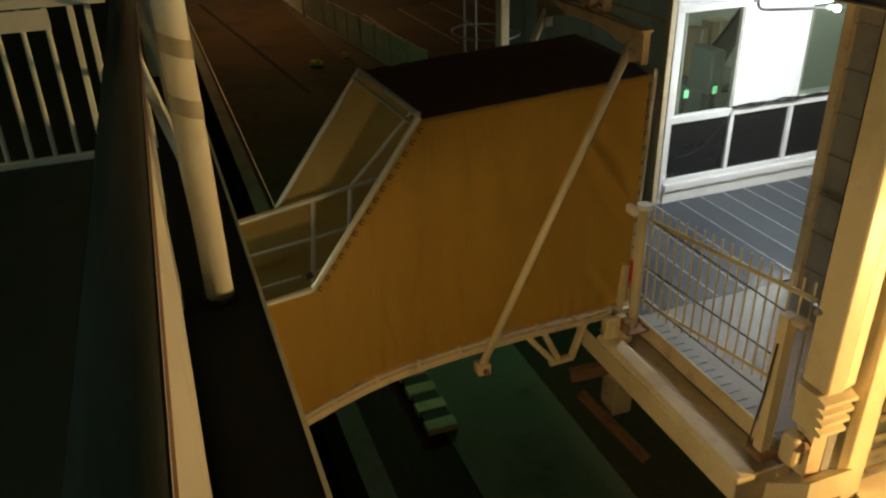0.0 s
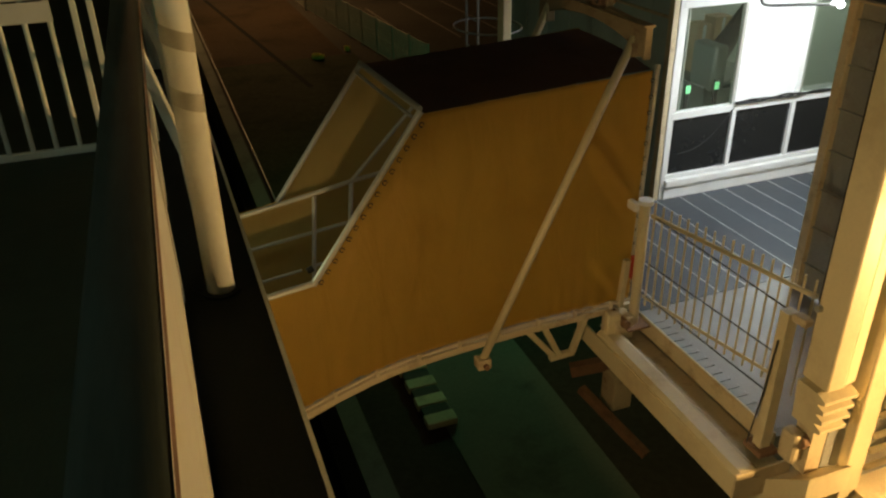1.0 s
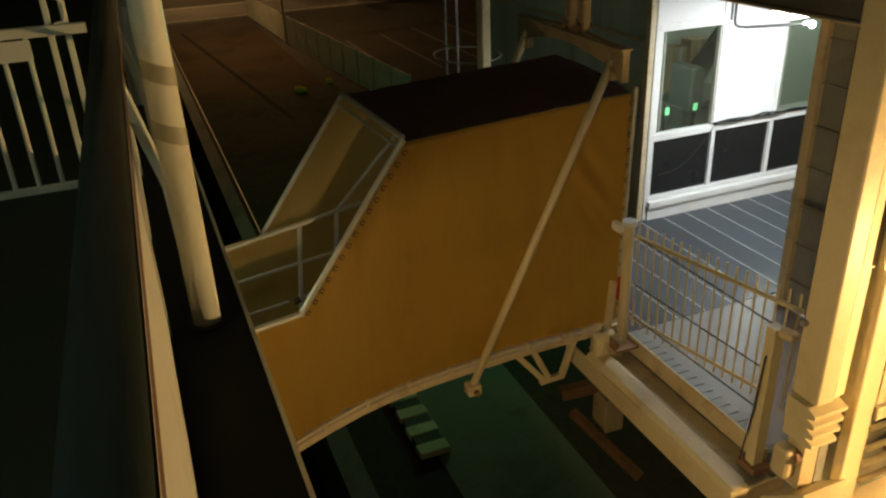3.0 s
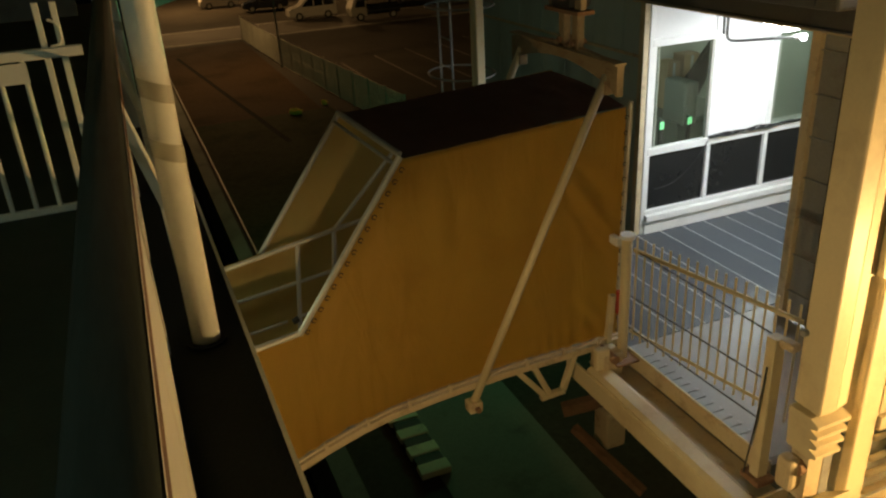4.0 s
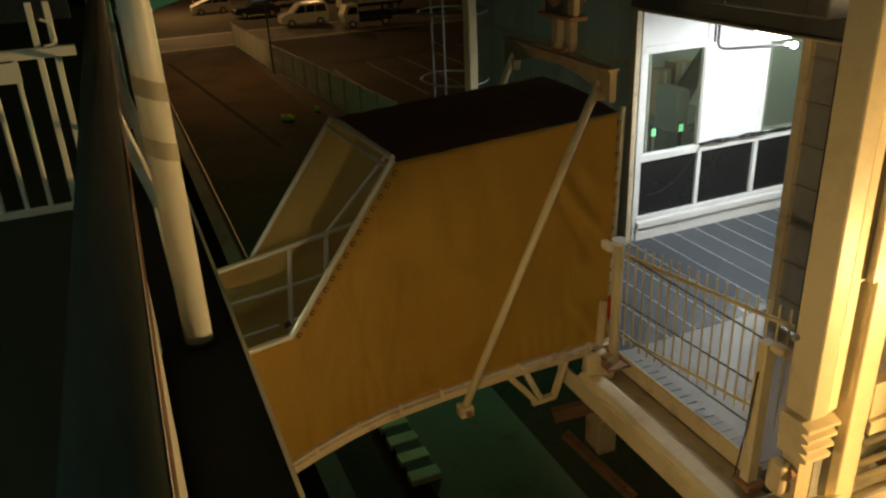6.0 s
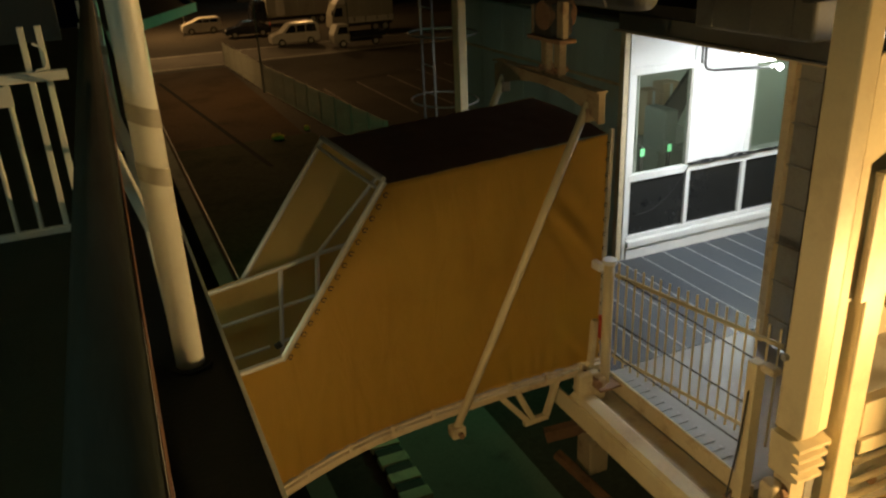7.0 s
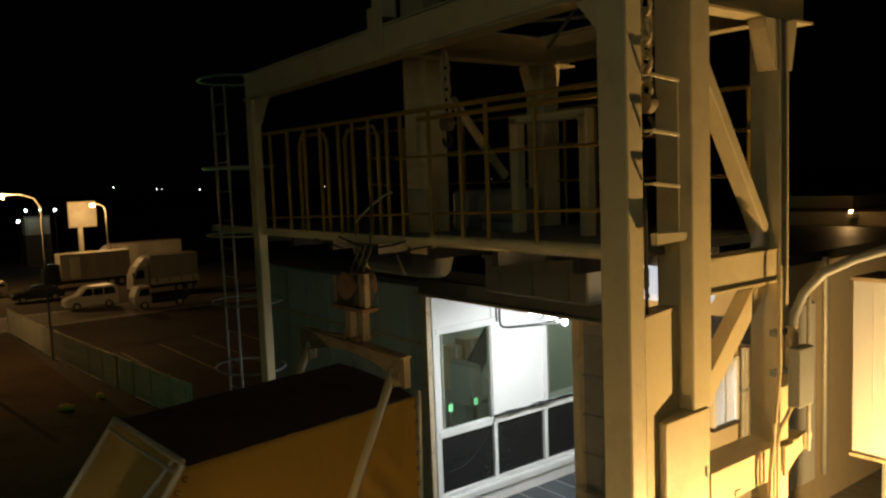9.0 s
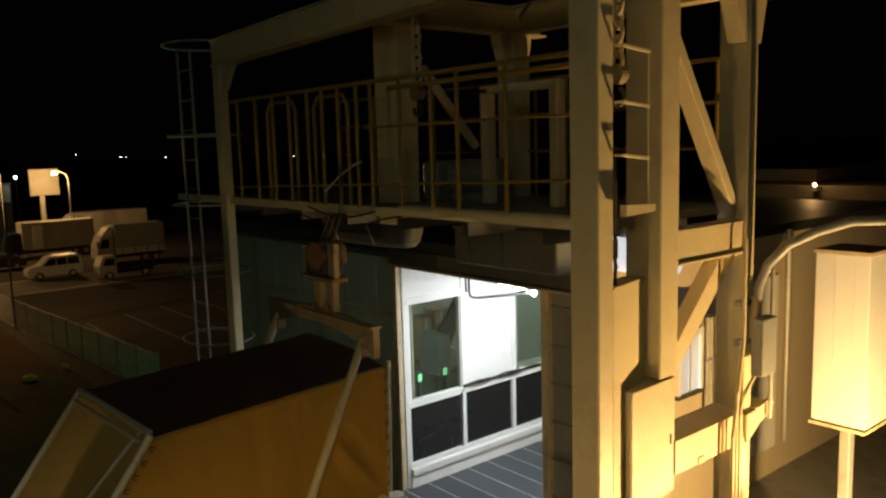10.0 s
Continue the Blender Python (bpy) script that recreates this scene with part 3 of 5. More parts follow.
    for i in range(15):
        u = (i + 0.5) / 15
        x, z = KNEE[0] + (HEAD[0] - KNEE[0]) * u, KNEE[1] + (HEAD[1] - KNEE[1]) * u
        part("lacing_loop", rod(arc((x + 0.025, GN - 0.03, z - 0.02), 0.016, 0, 300, 8, "xz"), 0.004, sides=5), DARK_STEEL, t)
    for i in range(16):
        z = 0.2 + 0.115 * i
        part("lacing_loop", rod(arc((-1.515, GN - 0.03, z), 0.014, 0, 300, 8, "xz"), 0.004, sides=5), DARK_STEEL, t)
    # underslung triangular bracket
    for y in (GN + 0.02, GF - 0.02):
        part("under_bracket", bar((-2.394, y, 0.05), (-2.150, y, -0.255), 0.05, 0.045), CREAM, t)
        part("under_bracket", bar((-2.175, y, -0.275), (-1.965, y, -0.265), 0.05, 0.045), CREAM, t)
        part("under_bracket", bar((-1.975, y, -0.255), (-1.877, y, 0.05), 0.05, 0.045), CREAM, t)
        part("under_bracket", bar((-2.247, y, 0.05), (-2.105, y, -0.245), 0.05, 0.045), CREAM, t)
    part("red_fitting", box(-1.545, -1.50, GN - 0.07, GN - 0.03, 0.36, 0.56, bevel=0.008), RED, t, "small orange-red fitting")
    return t


gangway()


def lifting_yoke():
    t = thing("lifting_yoke", "rust-stained cream lifting yoke with struts to the gangway", "lifting gear", at=(-1.75, -1.3, 2.3))
    # bowed crosshead
    outline = []
    for i in range(17):
        u = i / 16
        outline.append((GN - 0.24 + 1.50 * u, 2.345 + 0.05 * math.sin(math.pi * u)))
    for i in range(16, -1, -1):
        u = i / 16
        outline.append((GN - 0.24 + 1.50 * u, 2.14 + 0.15 * math.sin(math.pi * u) ** 0.7))
    part("crosshead", slab(outline, (-1.75, -1.70), axis="x"), YOKE, t, "bowed stained crosshead plate")
    part("crosshead_flange", bar((-1.725, GN - 0.24, 2.352), (-1.725, GF + 0.22, 2.372), 0.09, 0.014), YOKE, t)
    for y in (GN - 0.09, GF + 0.09):
        part("strut", rod([(-1.73, y, 2.26), (-2.80, y, -0.03)], 0.030, sides=14), CREAM, t, "long round cream strut", smooth=True)
        part("strut_clevis", box(-1.77, -1.69, y - 0.035, y + 0.035, 2.13, 2.230, bevel=0.01), YOKE, t)
        part("strut_foot", box(-2.86, -2.75, y - 0.05, y + 0.05, -0.11, -0.02, bevel=0.012), CREAM_WORN, t)
        part("foot_pin", rod([(-2.80, y - 0.08, -0.07), (-2.80, y + 0.08, -0.07)], 0.022), RUST, t)
    y = -1.40
    for dy in (-0.10, 0.08):
        part("hanger_bar", box(-1.75, -1.69, y + dy - 0.04, y + dy + 0.04, 2.36, 2.62, bevel=0.008), YOKE, t, "rust-streaked hanger bar")
        part("hanger_pin", rod([(-1.78, y + dy, 2.42), (-1.66, y + dy, 2.42)], 0.022), RUST, t)
    part("hanger_plate", box(-1.80, -1.66, y - 0.22, y + 0.24, 2.615, 2.645, bevel=0.006), RUST, t)
    part("pulley_block", box(-1.80, -1.62, y - 0.12, y + 0.16, 2.646, 2.88, bevel=0.03), DARK_STEEL, t, "dark greasy pulley block")
    part("sheave", rod([(-1.82, y - 0.02, 2.80), (-1.60, y - 0.02, 2.80)], 0.10, sides=20), RUST, t, "rusty sheave")
    part("block_cheek", box(-1.77, -1.72, y - 0.21, y - 0.125, 2.646, 2.90, bevel=0.01), YOKE, t)
    part("block_cheek", box(-1.77, -1.72, y + 0.165, y + 0.23, 2.646, 2.86, bevel=0.01), YOKE, t)
    for dy in (-0.08, 0.0, 0.08):
        part("hoist_rope", rod([(-1.71, y + dy, 2.86), (-1.60, y + dy, 3.1)], 0.008), DARK_STEEL, t)
    return t


lifting_yoke()

# ---- landing: floor, beams, gate ----
solid("floor", box(-1.42, 6.5, -3.42, 0.0, -0.22, -0.02), GREY_STEEL, "steel deck of the landing and corridor", "floor", kind="structure")


def landing_beam():
    t = thing("landing_edge_beam", "wide cream steel channel along the landing's edge", "beam", at=(-1.6, -2.6, 0))
    part("web", box(-1.85, -1.83, -3.58, -1.62, -0.22, -0.055, bevel=0.004), CREAM, t)
    part("lip", sweep([(-0.085, -0.04), (0.085, -0.04), (0.085, -0.012), (0.05, 0.012), (-0.05, 0.012), (-0.085, -0.012)], (-1.765, -3.58, -0.03), (-1.745, -1.90, -0.03)), CREAM, t, "rounded cream lip")
    part("tray", box(-1.68, -1.44, -3.56, -1.70, -0.14, -0.12), CREAM_WORN, t, "dull sunken tray")
    part("kerb", bar((-1.43, -3.42, -0.035), (-1.43, -1.70, -0.035), 0.02, 0.15), CREAM_WORN, t)
    part("hinge_block", box(-1.74, -1.56, -2.00, -1.80, -0.10, 0.10, bevel=0.02), CREAM_WORN, t, "scuffed hinge block")
    part("hinge_lug", box(-1.80, -1.68, -1.99, -1.93, -0.22, 0.16, bevel=0.015), CREAM, t)
    part("hinge_lug", box(-1.70, -1.58, -1.80, -1.74, -0.16, 0.14, bevel=0.015), CREAM_WORN, t)
    part("hinge_pin", rod([(-1.66, -2.04, 0.07), (-1.66, -1.68, 0.07)], 0.035, sides=14), RUST, t)
    part("end_bolt", rod([(-1.70, -3.60, -0.06), (-1.70, -3.52, -0.06)], 0.03, sides=8), RUST, t)
    part("end_plate", box(-1.86, -1.44, -3.60, -3.581, -0.24, -0.02, bevel=0.004), CREAM_WORN, t)
    return t


landing_beam()


def gate():
    t = thing("landing_gate", "cream steel barred safety gate standing slightly open on the landing", "gate", at=(-1.53, -2.7, 0))
    y0, y1 = -1.93, -3.42
    part("gate_post", rod([(-1.53, y0, 0.0), (-1.53, y0, 1.035)], 0.040, sides=18), CREAM, t, "round cream post", smooth=True)
    part("post_cap", rod([(-1.53, y0, 1.035), (-1.53, y0, 1.068)], 0.056, sides=18), WHITE, t)
    part("cap_lug", box(-1.60, -1.55, y0 + 0.03, y0 + 0.14, 0.96, 1.03, bevel=0.012), WHITE, t)
    part("post_base", box(-1.64, -1.42, y0 - 0.11, y0 + 0.11, -0.005, 0.014, bevel=0.004), RUST, t, "rust-stained base plate")
    part("gate_post", bar((-1.53, y1, -0.05), (-1.53, y1, 0.985), 0.080, 0.075), CREAM, t, "square cream post")
    part("post_shoe", box(-1.60, -1.46, y1 - 0.08, y1 + 0.08, -0.06, -0.015, bevel=0.008), RUST, t)
    part("post_bracket", box(-1.56, -1.49, y1 - 0.15, y1 - 0.045, 0.955, 1.005, bevel=0.014), CREAM_WORN, t)
    part("pull_cable", rod([(-1.585, y1 - 0.01, 0.80), (-1.59, y1 + 0.01, 0.40), (-1.60, y1 + 0.05, -0.02)], 0.006, sides=6), DARK_STEEL, t)
    hinge, tip = Vector((-1.505, -1.985, 0)), Vector((-1.235, -3.33, 0))
    swing = tip - hinge

    def on(k, z):
        p = hinge + swing * k
        return (p.x, p.y, z)
    part("top_rail", bar(on(0, 0.955), on(1.0, 0.955), 0.016, 0.034), CREAM, t)
    part("bottom_rail", bar(on(0, 0.27), on(0.92, 0.27), 0.014, 0.028), CREAM, t)
    n = 18
    for i in range(n):
        part("gate_bar", rod([on(0.02 + 0.96 * i / (n - 1), 0.20), on(0.02 + 0.96 * i / (n - 1), 1.065)], 0.0075, sides=8), CREAM, t)
    for za, zb in ((0.955, 0.965), (0.56, 0.64), (0.28, 0.345)):
        part("tension_wire", rod([(-1.50, y0 - 0.03, za), (-1.50, y1 + 0.03, zb)], 0.0055, sides=6), DARK_STEEL, t, "dark tension wire")
    return t


gate()


def toe_strip():
    t = thing("toe_strip", "pale serrated toe strip along the floor's edge", "trim", at=(-1.40, -2.6, 0))
    part("strip", box(-1.415, -1.34, -3.40, -1.95, -0.018, 0.006), PALE_FLOOR, t)
    for i in range(16):
        y = -2.0 - 0.09 * i
        part("tooth", slab([(-1.41, 0.006), (-1.29, 0.006), (-1.30, 0.011), (-1.40, 0.011)], (y - 0.018, y + 0.018)), PALE_FLOOR, t)
    return t


toe_strip()

# ---- gantry ----
def column(name, x0, x1, y0, y1, z0, z1, label, mat=CREAM, group="gantry columns"):
    t = thing(name, label, "column", group, at=((x0 + x1) / 2, (y0 + y1) / 2, z0))
    part("shaft", box(x0, x1, y0, y1, z0, z1, bevel=0.012), mat, t)
    return t


front_far = column("gantry_column", -1.50, -1.41, 0.70, 0.84, -0.35, 4.37, "tall cream steel column beside the caged ladder")
front_near = column("gantry_column", -1.53, -1.40, -3.79, -3.60, 0.656, 4.48, "tall cream steel column above the landing gate")
column("lifting_column", -1.00, -0.82, -3.80, -3.56, 2.199, 5.5, "broad cream box column of the hoist")
column("lifting_column", -1.00, -0.80, -1.40, -1.10, 2.95, 5.5, "broad cream box column of the hoist")
column("gantry_column", -1.22, -1.06, -3.80, -3.50, GROUND, 1.49, "lower cream column under the control cabinet")
e_near = column("gantry_column", -0.10, 0.0, -3.81, -3.60, GROUND, 4.44, "cream back column with clamped lamp pipe")
e_far = column("gantry_column", -0.06, 0.12, -1.74, -1.54, 2.65, 4.44, "cream back column of the hoist frame")

# gussets at the heads of the back columns
for c, y, x in ((e_near, -3.74, -0.05), (e_far, -1.64, 0.03)):
    part("gusset", slab([(x - 0.20, 4.44), (x + 0.16, 4.44), (x + 0.155, 4.38), (x + 0.10, 4.14), (x - 0.10, 4.14), (x - 0.19, 4.38)], (y - 0.055, y + 0.055)), CREAM, c)
part("gusset", slab([(-3.625, 4.48), (-3.625, 4.15), (-3.54, 4.32), (-3.40, 4.48)], (-1.47, -1.40), axis="x"), CREAM, front_near)
part("foot_bracket", box(-1.48, 0.0, 0.70, 0.80, -0.45, -0.351), CREAM, front_far)
part("gusset", slab([(0.70, 4.37), (0.70, 4.14), (0.60, 4.27), (0.50, 4.374)], (-1.47, -1.40), axis="x"), CREAM, front_far)


def girder(name, p, q, w, h, label, mat=CREAM):
    t = thing(name, label, "beam", "gantry beams", at=p)
    bm = bmesh.new()
    hbeam(p, q, w, h, bm)
    part("girder", bm, mat, t)
    return t


front_beam = girder("gantry_beam", (-1.435, 0.84, 4.49), (-1.435, -3.78, 4.60), 0.16, 0.24, "cream steel girder along the gantry's front")
part("splice_plate", box(-1.535, -1.518, -1.62, -1.44, 4.47, 4.80, bevel=0.004), CREAM, front_beam)
part("lug", box(-1.50, -1.38, -1.60, -1.45, 4.721, 4.90, bevel=0.01), CREAM, front_beam)
part("web_plate", bar((-1.506, 0.80, 4.49), (-1.506, -3.72, 4.60), 0.012, 0.20), CREAM, front_beam)
girder("gantry_beam", (-0.80, -3.70, 4.56), (0.36, -3.70, 4.56), 0.14, 0.22, "cream girder over the back column")
girder("gantry_beam", (-1.35, -1.64, 4.56), (0.36, -1.64, 4.56), 0.14, 0.22, "cream girder over the far back column")
girder("gantry_beam", (0.02, -3.58, 4.56), (0.02, -1.72, 4.56), 0.14, 0.22, "cream girder between the back columns")
cross_girder = thing("gantry_beam", "cream cross girder at platform height", "beam", "gantry beams", at=(-0.8, -3.7, 2.945))
part("web", box(-0.819, -0.101, -3.785, -3.765, 2.855, 3.03, bevel=0.003), CREAM, cross_girder)
part("top_flange", box(-0.819, -0.101, -3.79, -3.64, 3.031, 3.045, bevel=0.003), CREAM, cross_girder)
part("bottom_flange", box(-0.819, -0.101, -3.80, -3.64, 2.838, 2.854, bevel=0.003), CREAM, cross_girder)
low_girder = thing("gantry_beam", "brightly lit cream channel below the parapet", "beam", "gantry beams", at=(-1.05, -3.77, 0.62))
part("girder", box(-1.055, 0.4, -3.80, -3.72, 0.525, 0.765, bevel=0.006), CREAM, low_girder)
part("lower_flange", box(-1.055, 0.4, -3.82, -3.70, 0.42, 0.515, bevel=0.006), CREAM, low_girder)


def brace(p, q, w=0.11, h=0.07, label="slanting cream steel brace of the gantry"):
    t = thing("gantry_brace", label, "brace", "gantry braces", at=p)
    bm = bmesh.new()
    bar(p, q, w, h, bm)
    part("brace_bar", bm, CREAM, t)
    return t


brace((-0.80, -3.68, 4.20), (-0.06, -3.68, 3.06))
brace((-0.84, -3.68, 2.16), (-0.13, -3.68, 2.87), 0.10, 0.13)
brace((-0.82, -1.5, 4.17), (-0.28, -1.5, 3.55), 0.05, 0.06)
brace((-0.85, -3.66, 1.35), (-0.05, -3.66, 0.74), 0.10, 0.09)
for p, q in (((-1.40, -1.7, 4.60), (0.0, -3.5, 4.60)), ((-1.40, -3.5, 4.58), (0.0, -1.75, 4.58))):
    tie = thing("tie_rod", "thin steel tie rod across the gantry top", "tie rod", "gantry tie rods", at=p)
    part("rod", rod([p, q], 0.012), GREY_STEEL, tie)


def parapet():
    t = thing("parapet_channel", "broad cream steel channel lit by the flood lamp", "beam", at=(-0.5, -3.8, 1.7))
    part("top_flange", slab([(-3.815, 1.790), (-3.815, 1.806), (-3.62, 1.826), (-3.62, 1.81)], (-0.858, -0.12), axis="x"), CREAM, t)
    part("web", box(-0.858, -0.10, -3.815, -3.80, 1.62, 1.789), CREAM, t)
    part("bottom_flange", box(-0.858, -0.16, -3.815, -3.70, 1.600, 1.618), CREAM, t)
    part("end_plate", slab([(-0.10, 1.60), (0.06, 1.70), (0.20, 1.745), (0.24, 1.79), (0.20, 1.84), (-0.02, 1.79), (-0.10, 1.79)], (-3.842, -3.822)), CREAM, t)
    part("bolt_hole", rod([(0.19, -3.850, 1.79), (0.19, -3.843, 1.79)], 0.014), BLACK, t)
    part("end_flange", slab([(-3.84, 1.795), (-3.84, 1.807), (-3.66, 1.817), (-3.66, 1.805)], (0.001, 0.20), axis="x"), CREAM, t)
    part("drip_lip", box(-0.62, -0.56, -3.822, -3.8155, 1.60, 1.64), CREAM_WORN, t)
    return t


parapet()


def side_panel():
    t = thing("column_panel", "flat cream steel panel joining two gantry columns", "panel", at=(-1.2, -3.78, 0))
    part("sheet", slab([(-1.399, -3.786), (-1.30, -3.764), (-1.30, -3.744), (-1.399, -3.766)], (0.665, 1.47), axis="z"), CREAM, t)
    part("sheet", slab([(-1.399, -3.786), (-1.002, -3.70), (-1.002, -3.68), (-1.399, -3.766)], (1.471, 2.78), axis="z"), CREAM, t)
    part("cap", slab([(-1.399, -3.792), (-1.002, -3.705), (-1.002, -3.60), (-1.399, -3.62)], (2.781, 2.792), axis="z"), CREAM_WORN, t)
    return t


side_panel()


def control_box():
    t = thing("control_cabinet", "cream sheet-steel control cabinet on the hoist column", "cabinet", at=(-1.0, -3.86, 1.5))
    part("body", slab([(-1.26, 1.47), (-0.86, 1.51), (-0.86, 2.185), (-1.26, 2.175)], (-3.806, -3.70)), CREAM, t)
    part("hood", slab([(-1.26, 2.178), (-0.86, 2.188), (-0.86, 2.198), (-1.26, 2.188)], (-3.810, -3.56)), CREAM, t, "sheet-steel top")
    part("hinge_strip", box(-1.268, -1.261, -3.802, -3.789, 1.50, 2.15), CREAM_WORN, t)
    part("latch", box(-0.90, -0.885, -3.814, -3.807, 1.80, 1.86, bevel=0.003), GREY_STEEL, t)
    return t


control_box()


def column_base():
    t = thing("column_base", "stepped cream base plates under the gantry column", "column base", at=(-1.43, -3.7, 0.3))
    for k, z in enumerate((0.655, 0.585, 0.515, 0.445)):
        part("step_plate", slab([(-3.775, z), (-3.835, z - 0.022), (-3.835, z - 0.045), (-3.785, z - 0.066), (-3.62, z - 0.066), (-3.62, z)], (-1.575 + 0.006 * k, -1.335 - 0.012 * k), axis="x"), CREAM, t, "flared cream base plate")
    part("core", box(-1.50, -1.39, -3.75, -3.62, 0.0, 0.378), CREAM_WORN, t)
    part("corbel", box(-1.60, -1.505, -3.72, -3.60, 0.08, 0.30, bevel=0.03), CREAM_WORN, t)
    part("bracket", slab([(-3.40, -0.55), (-3.40, -0.30), (-3.90, 0.14), (-3.90, -0.05)], (-1.62, -1.30), axis="x"), CREAM, t)
    part("bolt", rod([(-1.66, -3.45, -0.30), (-1.60, -3.45, -0.30)], 0.03, sides=6), RUST, t)
    part("bolt", rod([(-1.54, -3.70, 0.24), (-1.50, -3.70, 0.24)], 0.05, sides=8), RUST, t)
    part("pipe_stub", rod([(-1.56, -3.62, 1.12), (-1.50, -3.62, 1.12)], 0.02), GREY_STEEL, t)
    return t


column_base()
for z in (0.355, 0.20, 0.085, -0.05):
    r = thing("side_rail", "bright cream pipe rail below the parapet", "rail", "side rails", at=(0, -3.80, z))
    part("rail_bar", rod([(-1.055, -3.80, z), (0.4, -3.80, z)], 0.020, sides=12), CREAM, r, smooth=True)
    for x in (-0.55, 0.1):
        part("rail_clip", box(x - 0.02, x + 0.02, -3.80, -3.755, z - 0.03, z + 0.03, bevel=0.004), CREAM_WORN, r)


def drive_unit():
    t = thing("drive_unit", "cream painted motor with rusty fittings behind the pipe rails", "motor", at=(-0.75, -3.6, -0.22))
    part("casing", box(-0.98, -0.62, -3.66, -3.48, -0.21, 0.22, bevel=0.03), CREAM_WORN, t)
    part("end_bell", rod([(-0.80, -3.74, 0.10), (-0.80, -3.665, 0.10)], 0.09, sides=18), GREY_STEEL, t)
    part("shaft", rod([(-0.80, -3.77, 0.10), (-0.80, -3.745, 0.10)], 0.03, sides=10), RUST, t)
    part("gearbox", box(-0.58, -0.30, -3.68, -3.46, -0.21, 0.30, bevel=0.03), CREAM, t)
    for x in (-0.55, -0.33):
        part("bolt_head", rod([(x, -3.70, 0.24), (x, -3.681, 0.24)], 0.018, sides=6), RUST, t)
    return t


drive_unit()
solid("lower_landing", box(-1.09, 0.4, -4.2, -3.45, -0.34, -0.22), CREAM_WORN, "cream steel edge of the lower landing", "landing", kind="structure")

# ---- upper platform ----
solid("upper_platform", box(-1.40, 0.15, -3.62, 1.30, PLAT - 0.05, PLAT), GREY_STEEL, "grey steel floor of the upper platform", "platform", kind="structure")


def platform_edge():
    t = thing("platform_edge", "pale rounded edge channel of the upper platform", "edging", at=(-1.5, -1, PLAT))
    part("edge_channel", bar((-1.43, -2.0, PLAT - 0.02), (-1.43, 2.0, PLAT - 0.02), 0.06, 0.07), CREAM, t)
    part("edge_channel", rod([(-1.43, -3.60, PLAT + 0.0), (-1.43, -1.98, PLAT + 0.0)], 0.040, sides=14), CREAM, t)
    for i in range(7):
        y = 1.1 - 0.72 * i
        part("bearer", box(-1.30, 0.1, y - 0.03, y + 0.03, PLAT - 0.16, PLAT - 0.052), DARK_STEEL, t)
    return t


platform_edge()


def platform_cables():
    t = thing("platform_cables", "black hanging cables along the platform edge", "cable", at=(-1.57, -1.5, PLAT))
    part("cable", rod([(-1.60, -0.6 - 1.6 * u, 3.10 - 0.10 * math.sin(math.pi * u) + 0.02 * math.sin(9 * u)) for u in [i / 20 for i in range(21)]], 0.007, sides=6), BLACK, t)
    part("cable", rod([(-1.60, -1.0 - 0.9 * u, 3.13 - 0.06 * math.sin(math.pi * u)) for u in [i / 14 for i in range(15)]], 0.008, sides=6), BLACK, t)
    part("drop_cable", rod([(-1.55, -1.40, 3.45), (-1.56, -1.42, 3.3), (-1.60, -1.44, 3.06)], 0.006, sides=6), BLACK, t)
    part("pale_hose", rod([(-1.50, -1.10, 3.24), (-1.50, -1.2, 3.30), (-1.50, -1.35, 3.38), (-1.50, -1.50, 3.44), (-1.50, -1.62, 3.47)], 0.010, sides=8), RAIL_GALV, t, "pale bent hose")
    return t


platform_cables()


def platform_rail():
    t = thing("platform_railing", "yellow steel guard rails round the upper platform", "railing", at=(-1.45, -1.4, PLAT))
    x = -1.45
    for a, b in (((x, 0.60, 4.03), (x, -3.60, 4.03)), ((x, -1.9, 3.97), (x, -3.60, 3.97)), ((x, 0.60, 3.24), (x, -3.60, 3.36)), ((x, -1.6, 3.71), (x, -3.60, 3.71))):
        part("rail_bar", rod([a, b], 0.017 if a[2] > 3.9 else 0.010), YELLOW, t)
    ys = [0.45, 0.1, -0.22, -0.5, -0.80, -1.02, -1.25, -1.5, -1.68, -2.02, -2.36, -2.62, -3.05]
    for y in ys:
        part("rail_post", rod([(x, y, PLAT), (x, y, 4.03)], 0.015), YELLOW, t)
    xb = 0.10
    for z in (3.5, 3.8, 4.08):
        part("rail_bar", rod([(xb, 1.2, z), (xb, -3.5, z)], 0.014), YELLOW, t)
    for i in range(15):
        y = 1.15 - 0.33 * i
        part("rail_post", rod([(xb, y, PLAT), (xb, y, 4.08)], 0.013), YELLOW, t)
    for y, w in ((-0.15, 0.5), (-0.95, 0.5)):
        pts = [(x + 0.12, y + w / 2, PLAT), (x + 0.12, y + w / 2, 3.9), (x + 0.12, y + w / 2 - 0.06, 3.98), (x + 0.12, y - w / 2 + 0.06, 3.98), (x + 0.12, y - w / 2, 3.9), (x + 0.12, y - w / 2, PLAT)]
        part("hoop_rail", rod(pts, 0.016), YELLOW, t)
    return t


platform_rail()


